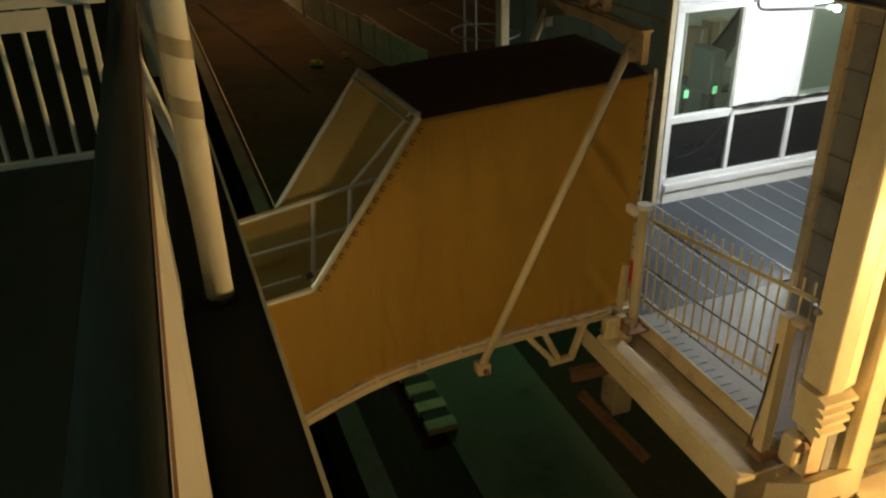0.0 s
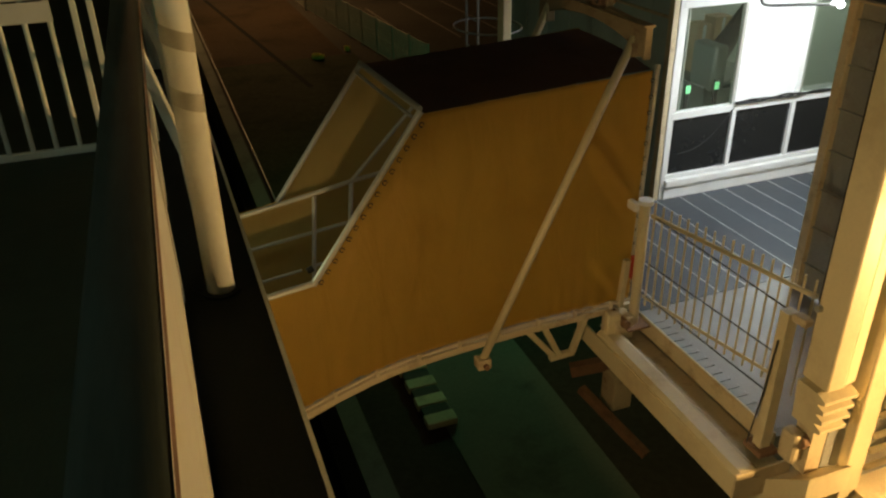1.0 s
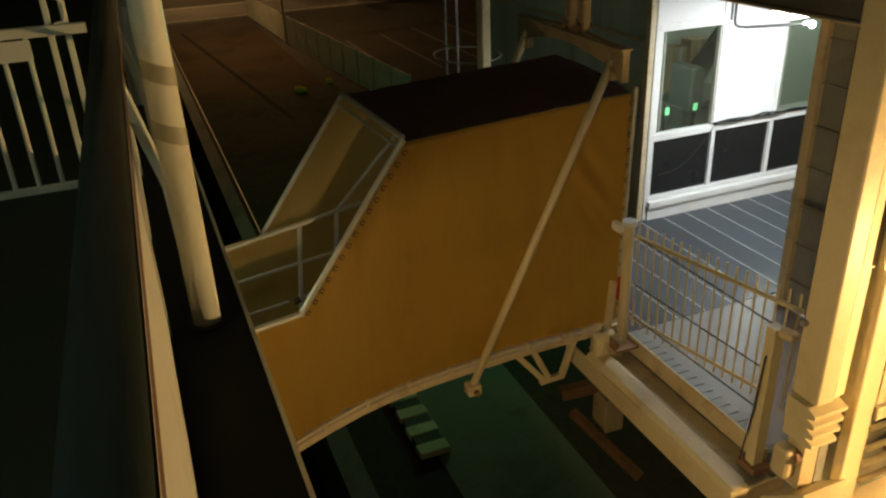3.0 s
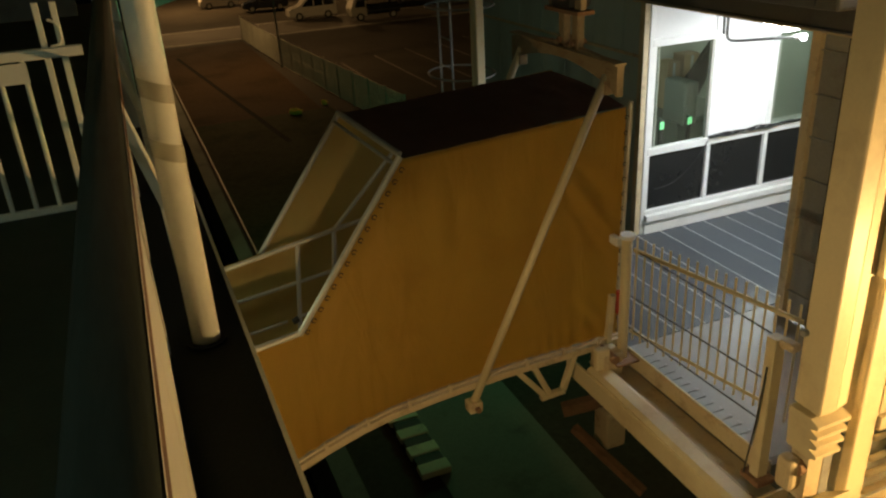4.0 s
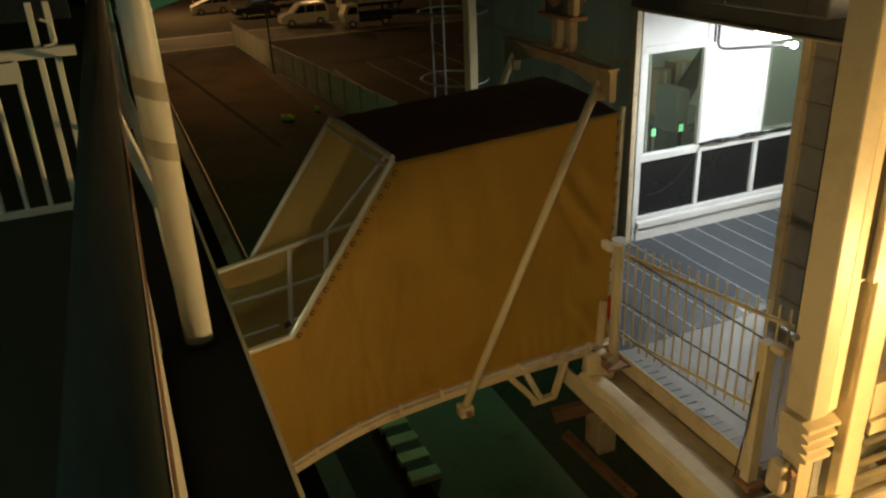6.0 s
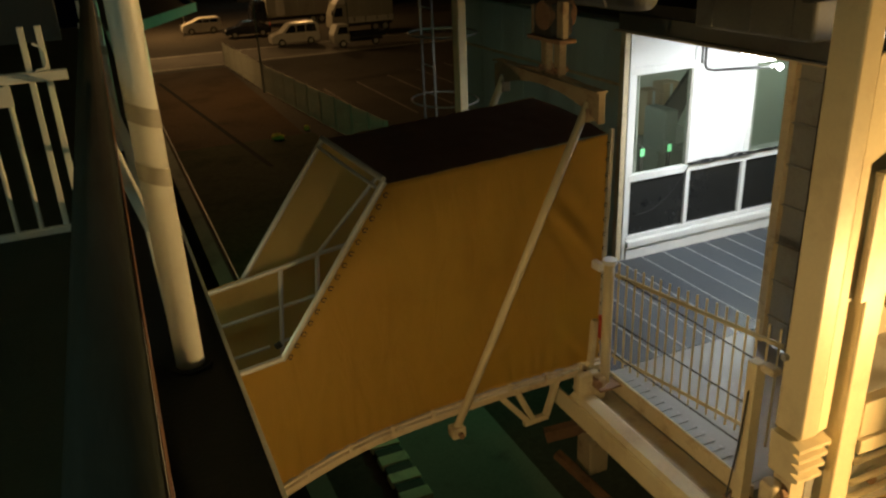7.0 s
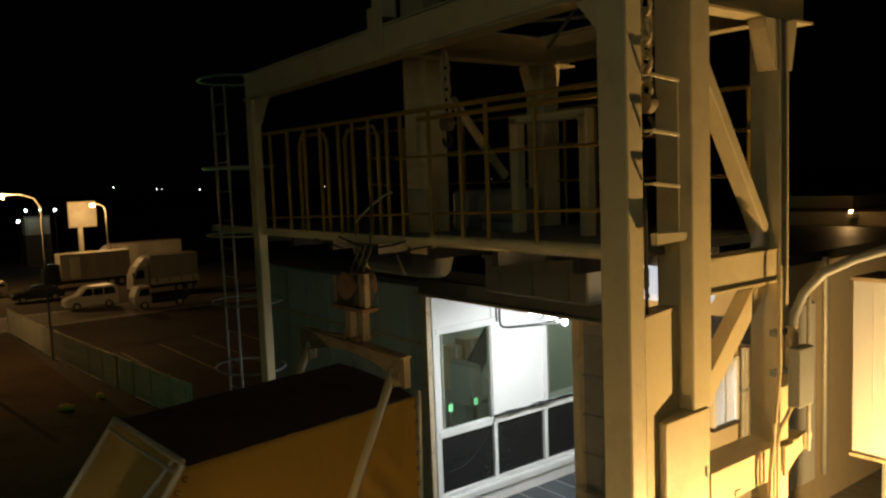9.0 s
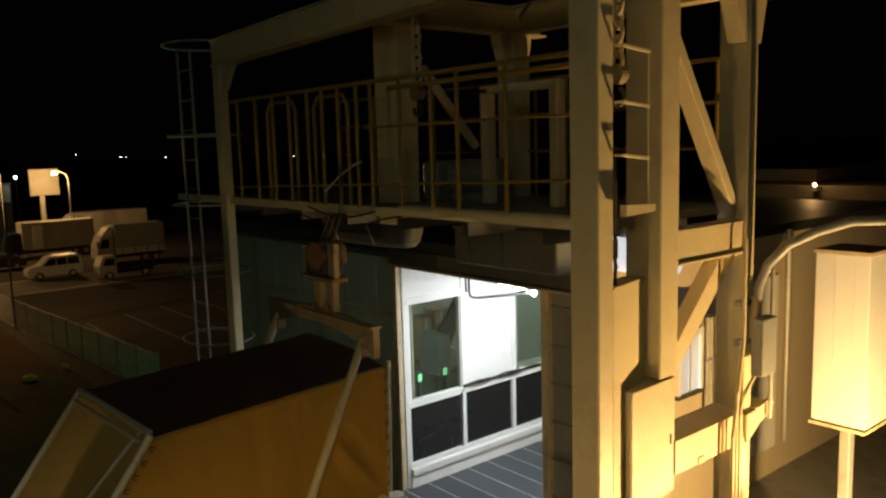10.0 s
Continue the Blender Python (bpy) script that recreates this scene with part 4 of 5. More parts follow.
def machine_frame():
    t = thing("winch", "pale steel winch on the upper platform", "winch", at=(-0.6, -2.1, PLAT))
    part("frame_leg", box(-0.70, -0.62, -2.10, -2.02, PLAT, 3.98, bevel=0.008), CREAM, t)
    part("frame_leg", box(-0.70, -0.62, -2.78, -2.70, PLAT, 3.96, bevel=0.008), CREAM, t)
    part("frame_head", box(-0.70, -0.62, -2.78, -2.02, 3.93, 3.99, bevel=0.008), CREAM, t)
    part("winch_drum", rod([(-0.5, -2.0, 3.32), (-0.5, -1.55, 3.32)], 0.14, sides=20), GREY_STEEL, t)
    part("motor", box(-0.65, -0.35, -1.95, -1.60, PLAT, 3.20, bevel=0.02), GREY_STEEL, t)
    part("gear_case", box(-0.7, -0.42, -1.5, -1.3, PLAT, 3.45, bevel=0.03), GREY_STEEL, t)
    return t


machine_frame()


def chain_hoist(x, y, z0, z1):
    t = thing("chain_hoist", "greasy chain hoist hanging from the gantry girder", "hoist", "chain hoists", at=(x, y, z1))
    z = z1
    k = 0
    while z > z0 + 0.14:
        ring = [(x + (0.034 * math.cos(a) if k % 2 else 0), y + (0 if k % 2 else 0.034 * math.cos(a)), z - 0.04 + 0.055 * math.sin(a)) for a in [2 * math.pi * i / 10 for i in range(11)]]
        part("chain_link", rod(ring, 0.014, sides=6, caps=False), CREAM_WORN, t)
        z -= 0.075
        k += 1
    part("pulley", rod([(x - 0.03, y, z0 + 0.10), (x + 0.03, y, z0 + 0.10)], 0.055, sides=18), YOKE, t, "greasy hook block")
    part("hook", rod(arc((x, y, z0 - 0.02), 0.045, 110, 380, 10, "yz"), 0.014, sides=8), DARK_STEEL, t)
    return t


chain_hoist(-1.2, -3.66, 3.82, 4.48)
chain_hoist(-1.15, -1.85, 3.85, 4.46)


def caged_ladder():
    t = thing("caged_ladder", "pale steel caged ladder beside the far column", "ladder", at=(-1.45, 1.3, -0.3))
    for y in (1.40, 1.72):
        part("ladder_stile", rod([(-1.47, y, -0.3), (-1.47, y, 4.6)], 0.013), GREY_STEEL, t)
    for i in range(16):
        z = -0.1 + 0.3 * i
        part("rung", rod([(-1.47, 1.40, z), (-1.47, 1.72, z)], 0.008, sides=8), GREY_STEEL, t)
    for z in (4.62, 3.74, 3.06, 2.37, 1.68):
        ring = [(-1.42 + 0.34 * math.cos(a), 1.27 + 0.42 * math.sin(a), z) for a in [2 * math.pi * k / 22 for k in range(23)]]
        part("cage_hoop", rod(ring, 0.011, sides=8, caps=False), GREY_STEEL, t)
    return t


caged_ladder()


def end_guard():
    t = thing("end_guard", "thin cream guard bars at the platform's end", "railing", at=(-1.5, -3.9, PLAT))
    for z in (4.04, 3.76, 3.49):
        part("guard_bar", bar((-1.40, -3.80, z), (-1.40, -3.85, z), 0.02, 0.012), CREAM, t)
        part("guard_bar", bar((-1.40, -3.85, z), (-1.18, -3.85, z - 0.02), 0.012, 0.02), CREAM, t)
    part("guard_post", rod([(-1.19, -3.85, PLAT + 0.09), (-1.19, -3.85, 4.03)], 0.005), CREAM, t)
    part("toe_plate", slab([(-1.398, 3.175), (-1.16, 3.185), (-1.145, 3.20), (-1.15, 3.225), (-1.398, 3.235)], (-3.87, -3.83)), CREAM, t)
    for i, y in enumerate((-3.70, -3.745)):
        part("hanging_rod", rod([(-1.33, y, 2.72), (-1.33, y, PLAT + 0.35)], 0.010), DARK_STEEL, t)
    part("rod_coupling", rod([(-1.33, -3.72, 2.94), (-1.33, -3.72, 3.04)], 0.035), DARK_STEEL, t)
    return t


end_guard()


def duct(name, x0, x1, y0, y1, z0, z1, label, mat):
    t = thing(name, label, "housing", at=((x0 + x1) / 2, (y0 + y1) / 2, z0))
    part("casing", box(x0, x1, y0, y1, z0, z1, bevel=0.02), mat, t)
    part("rim", box(x0 - 0.012, x1, y0 - 0.012, y1 + 0.012, z1 - 0.04, z1 - 0.01), mat, t)
    for k in range(3):
        y = y0 + (y1 - y0) * (k + 0.5) / 3
        part("rib", box(x0 - 0.012, x0 - 0.001, y - 0.012, y + 0.012, z0 + 0.02, z1 - 0.05), mat, t)
    return t


def winch_tub():
    """A shallow round-ended tub, wider at its rim, under the platform."""
    t = thing("winch_housing", "grey round-ended sheet-steel tub under the platform", "housing", at=(-0.5, -0.25, 2.68))
    bm = bmesh.new()
    rings = []
    for z, inset in ((2.965, 0.0), (2.93, 0.0), (2.92, 0.03), (2.72, 0.09), (2.68, 0.13)):
        ring = []
        for k in range(28):
            a = 2 * math.pi * k / 28
            end = 0.40 if math.sin(a) > 0 else -0.40
            ring.append(bm.verts.new((-0.5 + (0.27 - inset) * math.cos(a), -0.25 + end + (0.34 - inset) * math.sin(a), z)))
        rings.append(ring)
    for a, b in zip(rings, rings[1:]):
        for k in range(28):
            bm.faces.new((a[k], b[k], b[(k + 1) % 28], a[(k + 1) % 28]))
    bm.faces.new(rings[0])
    bm.faces.new(rings[-1][::-1])
    bmesh.ops.recalc_face_normals(bm, faces=bm.faces[:])
    part("casing", bm, HOUSING, t)
    for y in (-0.55, 0.05):
        part("rib", bar((-0.775, y, 2.92), (-0.68, y, 2.70), 0.02, 0.012), CREAM_WORN, t, "cream flat-bar rib")


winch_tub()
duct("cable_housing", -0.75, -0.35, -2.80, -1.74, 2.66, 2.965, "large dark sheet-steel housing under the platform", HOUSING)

# ---- cabin, corridor ----
CEIL = 2.42
solid("wall_cabin_front", box(0.0, 0.10, 0.06, 3.9, -0.22, 2.44), GREY_WALL, "blue-grey sheet-metal front of the cabin", "wall", kind="structure")
solid("ceiling", box(0.0, 6.5, -2.3, -0.005, CEIL, CEIL + 0.06), PANEL_WHITE, "white panelled corridor ceiling", "ceiling", kind="structure")
solid("roof", box(-0.05, 6.5, -2.35, 4.0, 2.56, 2.66), DARK_STEEL, "dark flat roof over the corridor and cabin", "roof", kind="structure")
solid("wall_cabin_back", box(0.1, 6.5, 2.6, 2.7, -0.22, 2.44), INTERIOR, "dim green inner wall of the cabin", "wall", kind="structure")
solid("wall_corridor_end", box(6.5, 6.6, -2.4, 3.9, -0.22, 2.6), PANEL_WHITE, "white end wall of the corridor", "wall", kind="structure")
solid("cabin_floor", box(0.1, 6.5, 0.1, 2.6, -0.22, 0.0), GREY_STEEL, "grey floor of the cabin", "floor", kind="structure")
solid("cabin_ceiling", box(0.1, 6.5, 0.06, 2.6, CEIL, CEIL + 0.05), INTERIOR, "dim ceiling of the cabin", "ceiling", kind="structure")


wall_front = bpy.data.objects["wall_cabin_front"]
for k in range(6):
    part("panel_seam", box(-0.008, -0.001, 0.42 + 0.56 * k, 0.435 + 0.56 * k, -0.2, 2.42), GREY_WALL, wall_front)
part("wall_ledge", box(-0.03, -0.009, 0.10, 3.85, 1.84, 1.87, bevel=0.004), CREAM_WORN, wall_front, "thin stained ledge")


def fascia():
    t = thing("corridor_fascia", "cream steel beam over the corridor's mouth, web darkened as shade", "beam", at=(0, -1.2, 2.45))
    # Web takes the dark housing colour for the shade the beam hangs in.
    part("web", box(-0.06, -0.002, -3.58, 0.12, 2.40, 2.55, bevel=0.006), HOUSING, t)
    part("flange", box(-0.12, -0.002, -3.58, 0.12, 2.385, 2.398), CREAM_WORN, t)
    return t


fascia()


def corner_post():
    t = thing("cabin_corner_post", "grey steel corner post of the cabin", "post", at=(0, 0, 0))
    part("post", box(-0.075, -0.014, -0.02, 0.06, -0.1, 2.384, bevel=0.006), CREAM_WORN, t)
    part("white_edge", box(-0.012, 0.03, -0.03, -0.002, 0.0, 2.40, bevel=0.004), WHITE, t, "white aluminium edge")
    return t


corner_post()


def window_wall():
    t = tagged(new("window_wall"), "white aluminium window wall along the corridor", "window wall", kind="structure")
    mull = [0.03, 0.80, 1.57, 2.34, 3.11, 3.88, 4.65, 5.42, 6.2]
    part("sill_board", box(0.03, 6.5, -0.05, 0.05, 0.0, 0.14, bevel=0.006), WHITE, t)
    part("sill_ledge", box(0.03, 6.5, -0.075, 0.05, 0.142, 0.215, bevel=0.008), WHITE, t)
    part("sill_ledge", box(0.03, 6.5, -0.035, 0.05, 0.217, 0.262, bevel=0.004), WHITE, t)
    part("mid_rail", box(0.03, 6.5, -0.03, 0.05, 0.86, 0.935, bevel=0.006), WHITE, t)
    part("head_rail", box(0.03, 6.5, -0.03, 0.05, 1.955, 2.03, bevel=0.006), WHITE, t)
    part("top_rail", box(0.03, 6.5, -0.02, 0.05, 2.37, 2.415), WHITE, t)
    for i, x in enumerate(mull):
        part("mullion", box(x - 0.02, x + 0.03, -0.028, 0.05, 0.263, 0.859, bevel=0.004), WHITE, t)
        part("mullion", box(x - 0.02, x + 0.03, -0.028, 0.05, 0.936, 1.954, bevel=0.004), WHITE, t)
        part("mullion", box(x - 0.012, x + 0.02, -0.022, 0.05, 2.031, 2.369, bevel=0.004), WHITE, t)
    for i, (a, b) in enumerate(zip(mull, mull[1:])):
        part("lower_pane", box(a + 0.03, b - 0.02, 0.005, 0.012, 0.263, 0.859), DARK_PANE, t, "dark lower pane")
        part("transom_panel", box(a + 0.02, b - 0.012, -0.008, 0.012, 2.031, 2.369), PANEL_WHITE, t)
        if i == 1:
            part("blank_panel", box(a + 0.03, b - 0.02, -0.012, 0.012, 0.936, 1.954), PANEL_WHITE, t, "blank white panel")
        else:
            fr = part("sash_frame", box(a + 0.03, a + 0.055, -0.02, 0.03, 0.94, 1.95, bevel=0.003), WHITE, t)
            part("sash_frame", box(b - 0.045, b - 0.02, -0.02, 0.03, 0.94, 1.95, bevel=0.003), RAIL_GALV, t)
            part("sash_stile", box(a + 0.10, a + 0.118, 0.015, 0.035, 0.94, 1.95), RAIL_GALV, t)
            p = part("pane", box(a + 0.055, b - 0.045, 0.004, 0.009, 0.94, 1.95), CLEAR, t, "clear glass pane")
            p.visible_shadow = False
    return t


window_wall()


def cable_run():
    t = thing("cable_run", "black cable bundle clipped along the window rail", "cable", at=(0.8, -0.06, 0.95))
    for k in range(3):
        pts = [(0.78 + 0.11 * i, -0.05 - 0.012 * math.sin(i * 1.1 + k * 2), 0.945 + 0.010 * math.sin(i * 1.7 + k * 2.1) + 0.008 * k) for i in range(50)]
        part("cable", rod(pts, 0.010, sides=6), BLACK, t)
    part("loose_wire", rod([(0.12 + 0.66 * u, -0.05, 0.50 + 0.42 * u - 0.13 * math.sin(math.pi * u)) for u in [i / 14 for i in range(15)]], 0.004, sides=6), BLACK, t)
    return t


cable_run()


def conduit():
    t = thing("ceiling_conduit", "bent grey conduit below the corridor ceiling", "pipe", at=(0.8, -0.15, 2.4))
    part("pipe", rod([(0.485, -0.50, 2.42), (0.49, -0.50, 2.09), (0.50, -0.505, 2.055), (0.525, -0.515, 2.035), (0.57, -0.55, 2.03), (0.765, -1.06, 2.115)], 0.013), DARK_STEEL, t)
    part("pipe", rod([(0.44, -0.50, 2.42), (0.45, -0.50, 2.10)], 0.011), DARK_STEEL, t)
    return t


conduit()


def bulb_lamp():
    t = thing("bulb_lamp", "small lit bulb fitting at the end of the conduit", "lamp", at=(0.78, -1.1, 2.12))
    part("socket", rod([(0.755, -1.05, 2.112), (0.775, -1.085, 2.125)], 0.024, sides=12), GREY_STEEL, t)
    bm = bmesh.new()
    bmesh.ops.create_uvsphere(bm, u_segments=16, v_segments=10, radius=0.030, matrix=Matrix.Translation((0.785, -1.115, 2.118)))
    part("bulb", bm, TUBE_GLOW, t, "glowing white bulb", smooth=True)
    return t


bulb_lamp()


def tube_lamp():
    t = thing("tube_lamp", "lit white fluorescent tube fitting on the corridor ceiling", "lamp", at=(0.75, -1.5, 2.4))
    part("housing", box(0.10, 1.40, -1.57, -1.43, 2.34, 2.42, bevel=0.01), WHITE, t)
    part("tube", rod([(0.06, -1.60, 2.325), (1.38, -1.60, 2.325)], 0.022, sides=12), TUBE_GLOW, t, "glowing tube")
    part("tube", rod([(0.06, -1.40, 2.325), (1.38, -1.40, 2.325)], 0.022, sides=12), TUBE_GLOW, t, "glowing tube")
    return t


tube_lamp()


def far_post():
    t = thing("corridor_post", "brown-grey steel post with recessed web at the corridor's mouth", "post", at=(0.1, -2.1, 0))
    part("flange", box(0.0, 0.12, -2.02, -1.94, 0.0, 2.40, bevel=0.004), CREAM_WORN, t)
    part("web", box(0.05, 0.065, -2.32, -2.02, 0.0, 2.40), GREY_STEEL, t, "dull grey web")
    part("flange", box(0.0, 0.12, -2.36, -2.32, 0.0, 2.40, bevel=0.004), CREAM_WORN, t)
    for i in range(7):
        z = 0.25 + 0.33 * i
        part("web_stiffener", box(0.025, 0.05, -2.32, -2.02, z, z + 0.010), GREY_STEEL, t)
    part("cable", rod([(0.03, -2.27, 0.0), (0.03, -2.27, 2.4)], 0.016), BLACK, t)
    return t


far_post()
for wall_piece in ((0.14, 1.34, -0.2, 2.56), (1.66, 6.5, -0.2, 2.56), (1.34, 1.66, -0.2, 1.25), (1.34, 1.66, 1.80, 1.87), (1.34, 1.66, 2.17, 2.56), (1.60, 1.66, 1.87, 2.17)):
    solid("wall_corridor_near", box(wall_piece[0], wall_piece[1], -2.36, -2.26, wall_piece[2], wall_piece[3]), BEIGE_WALL, "beige sheet-metal outer wall of the corridor", "wall", kind="structure")
solid("landing_side_wall", box(-1.36, 0.0, -3.735, -3.70, -0.2, 0.5), GREY_STEEL, "low grey steel side wall of the landing", "wall", kind="structure")


def outer_window(x0, x1, z0, z1):
    t = tagged(new("window_1"), "pale lit sliding window in the beige wall", "window", kind="structure")
    y = -2.375
    part("window_frame", box(x0 - 0.04, x1 + 0.04, y - 0.03, y + 0.01, z1, z1 + 0.04), WHITE, t)
    part("window_frame", box(x0 - 0.04, x1 + 0.04, y - 0.03, y + 0.01, z0 - 0.04, z0), DARK_STEEL, t)
    part("window_frame", box(x0 - 0.04, x0, y - 0.03, y + 0.01, z0, z1), WHITE, t)
    part("window_frame", box(x1, x1 + 0.04, y - 0.03, y + 0.01, z0, z1), WHITE, t)
    p = part("pane", box(x0, x1, y - 0.01, y - 0.004, z0, z1), FROSTED, t)
    p.visible_shadow = False
    part("sash_bar", box((x0 + x1) / 2 - 0.012, (x0 + x1) / 2 + 0.012, y - 0.02, y - 0.011, z0, z1), RAIL_GALV, t)
    return t


outer_window(1.34, 1.60, 1.87, 2.17)
outer_window(1.34, 1.66, 1.25, 1.80)


def wall_pipes():
    for k, x in enumerate((1.74, 1.80, 1.90, 2.02, 2.10)):
        t = thing("wall_pipe", "grey vertical pipe on the beige wall", "pipe", "wall pipes", at=(x, -2.42, 0.4))
        part("pipe", rod([(x, -2.42, 0.6), (x, -2.42, 2.5 - 0.12 * k)], 0.022), RAIL_GALV, t)
        part("clip", box(x - 0.035, x + 0.035, -2.44, -2.36, 1.5, 1.53), GREY_STEEL, t)
    t = thing("down_pipe", "tall grey down pipe beside the beige wall", "pipe", at=(3.3, -2.5, 0))
    part("pipe", rod([(3.3, -2.40, 0.3), (3.3, -2.40, 2.6)], 0.035), RAIL_GALV, t)


wall_pipes()


def white_door():
    t = tagged(new("door_1"), "white steel door in the beige wall", "door", kind="structure")
    part("leaf", box(2.42, 3.1, -2.40, -2.362, 0.3, 2.15, bevel=0.006), PANEL_WHITE, t)
    part("door_handle", rod([(2.52, -2.43, 1.2), (2.64, -2.43, 1.2)], 0.012), GREY_STEEL, t)
    return t


white_door()


# cabin contents behind the glass
def cabin_things():
    t = thing("notice_board", "brown notice board on the cabin's inner wall", "notice board", at=(0.9, 2.58, 1.7))
    part("board", box(0.75, 1.25, 2.56, 2.598, 1.45, 2.05, bevel=0.004), PAPER, t)
    part("sheet", box(1.02, 1.2, 2.552, 2.558, 1.6, 1.95), PALE_LINE, t)
    d = thing("console_desk", "green-grey control desk inside the cabin", "desk", at=(1.0, 1.1, 0))
    part("top", slab([(0.8, 0.92), (1.5, 1.02), (1.5, 1.06), (0.8, 0.96)], (0.5, 2.2), axis="y"), INTERIOR, d)
    part("body", box(0.86, 1.48, 0.55, 2.15, 0.0, 0.91, bevel=0.01), INTERIOR, d)
    for x0, x1, h in ((0.98, 1.15, 0.50), (1.2, 1.42, 0.56)):
        b = thing("brown_carton", "brown carton standing on the control desk", "box", "cartons", at=(x0, 1.0, 1.0))
        part("carton", box(x0, x1, 0.95, 1.15, 0.99, 1.03 + h, bevel=0.006), PAPER, b)
        part("tape", box((x0 + x1) / 2 - 0.02, (x0 + x1) / 2 + 0.02, 0.947, 0.9495, 1.02, 1.02 + h), PALE_LINE, b)
    s = thing("slanted_screen", "dark slanted screen on the control desk", "screen", at=(1.1, 1.2, 1.05))
    part("panel", slab([(0.95, 1.03), (1.35, 1.04), (1.75, 1.75), (1.62, 1.8)], (0.9, 0.96), axis="y"), DARK_STEEL, s)
    c = thing("cabin_chair", "pale upholstered chair back inside the cabin", "chair", at=(0.75, 0.6, 0))
    part("backrest", box(0.82, 1.0, 0.42, 0.80, 0.93, 1.42, bevel=0.03), INTERIOR, c)
    part("seat", box(0.70, 1.05, 0.40, 0.82, 0.46, 0.54, bevel=0.03), INTERIOR, c)
    part("pedestal", rod([(0.86, 0.6, 0.0), (0.86, 0.6, 0.46)], 0.04), DARK_STEEL, c)
    for x in (0.42, 0.78):
        g = thing("indicator_lamp", "small green indicator lamp panel", "lamp", "green indicators", at=(x, 0.32, 1.06))
        part("face", box(x, x + 0.055, 0.30, 0.31, 1.00, 1.08), GREEN_GLOW, g)
        part("stand", box(x + 0.01, x + 0.05, 0.312, 0.34, 0.0, 1.10), DARK_STEEL, g)


cabin_things()

# ---- flood lamp, sign and the wall behind ----


def flood_lamp():
    t = thing("gooseneck_pipe", "grey gooseneck pipe clamped to the column", "pipe", at=(0.15, -3.85, 1.9))
    neck = [(-0.06, -3.86, 2.38), (-0.06, -3.86, 2.45), (-0.055, -3.87, 2.62), (-0.03, -3.92, 2.77), (0.0, -4.03, 2.90), (0.04, -4.19, 2.99), (0.06, -4.38, 3.06), (0.16, -4.70, 3.08), (0.34, -4.92, 3.02), (0.46, -5.05, 2.88), (0.50, -5.10, 2.62)]
    part("neck", rod(neck, 0.030, sides=14), GREY_STEEL, t, smooth=True)
    part("sleeve", rod([(-0.06, -3.86, 2.3), (-0.06, -3.86, 2.56)], 0.036, sides=14), CREAM_WORN, t)
    for z in (2.28, 2.53):
        part("clamp", box(-0.22, -0.04, -3.85, -3.80, z - 0.02, z + 0.02, bevel=0.006), GREY_STEEL, t)
    bm = bmesh.new()
    for r0, z0, r1, z1 in ((0.05, 2.62, 0.15, 2.55), (0.15, 2.55, 0.19, 2.47)):
        ra = [bm.verts.new((0.50 + r0 * math.cos(2 * math.pi * k / 24), -5.10 + r0 * math.sin(2 * math.pi * k / 24), z0)) for k in range(24)]
        rb = [bm.verts.new((0.50 + r1 * math.cos(2 * math.pi * k / 24), -5.10 + r1 * math.sin(2 * math.pi * k / 24), z1)) for k in range(24)]
        for k in range(24):
            bm.faces.new((ra[k], ra[(k + 1) % 24], rb[(k + 1) % 24], rb[k]))
    part("cowl", bm, GREY_STEEL, t, "shallow metal cowl")
    # Lamp stands out of view; its back plate is added to shade the terminal.
    f = thing("flood_lamp", "warm flood lamp on a steel post", "lamp", at=(0.5, -5.2, GROUND))
    part("post", rod([(0.60, -5.42, GROUND), (0.60, -5.42, 1.2)], 0.05), GREY_STEEL, f)
    part("back_shield", box(0.40, 0.43, -5.35, -4.85, 0.30, 1.45, bevel=0.01), GREY_STEEL, f, "added back shield against light on the terminal")
    # Added unseen plate that keeps the flood's light off the gangway tarpaulin.
    part("side_shield", bar((0.129, -4.467, 0.74), (-0.099, -4.606, 0.74), 0.006, 0.50), GREY_STEEL, f, "added side shield against light on the tarpaulin")
    part("shield_arm", rod([(0.42, -4.95, 0.60), (0.129, -4.467, 0.60)], 0.012), GREY_STEEL, f)
    part("body", box(0.56, 0.68, -5.48, -5.36, 1.10, 1.30, bevel=0.02), GREY_STEEL, f)
    part("arm", bar((0.43, -5.2, 1.2), (0.56, -5.4, 1.2), 0.04, 0.04), GREY_STEEL, f)
    part("lens", box(0.385, 0.398, -5.02, -4.90, 0.68, 0.88), FLOOD_GLOW, f, "glowing lens")
    b = thing("junction_box", "grey junction box on the column", "box", at=(0.3, -3.85, 2.1))
    part("body", box(-0.15, 0.03, -3.96, -3.88, 2.07, 2.44, bevel=0.01), GREY_STEEL, b)
    part("conduit", rod([(-0.27, -3.885, -0.2), (-0.27, -3.885, 1.86), (-0.25, -3.89, 1.95), (-0.13, -3.90, 2.07)], 0.012), CREAM, b)
    part("conduit", rod([(-0.31, -3.885, -0.2), (-0.31, -3.885, 2.0)], 0.012), CREAM, b)
    part("conduit", rod([(-0.35, -3.885, -0.2), (-0.35, -3.885, 1.7), (-0.22, -3.87, 2.3), (-0.20, -3.86, 2.95)], 0.014), CREAM, b)
    part("conduit", rod([(0.13, -3.87, 1.72), (0.13, -3.87, 2.72)], 0.014), RAIL_GALV, b, "pale grey pipe")
    return t


flood_lamp()


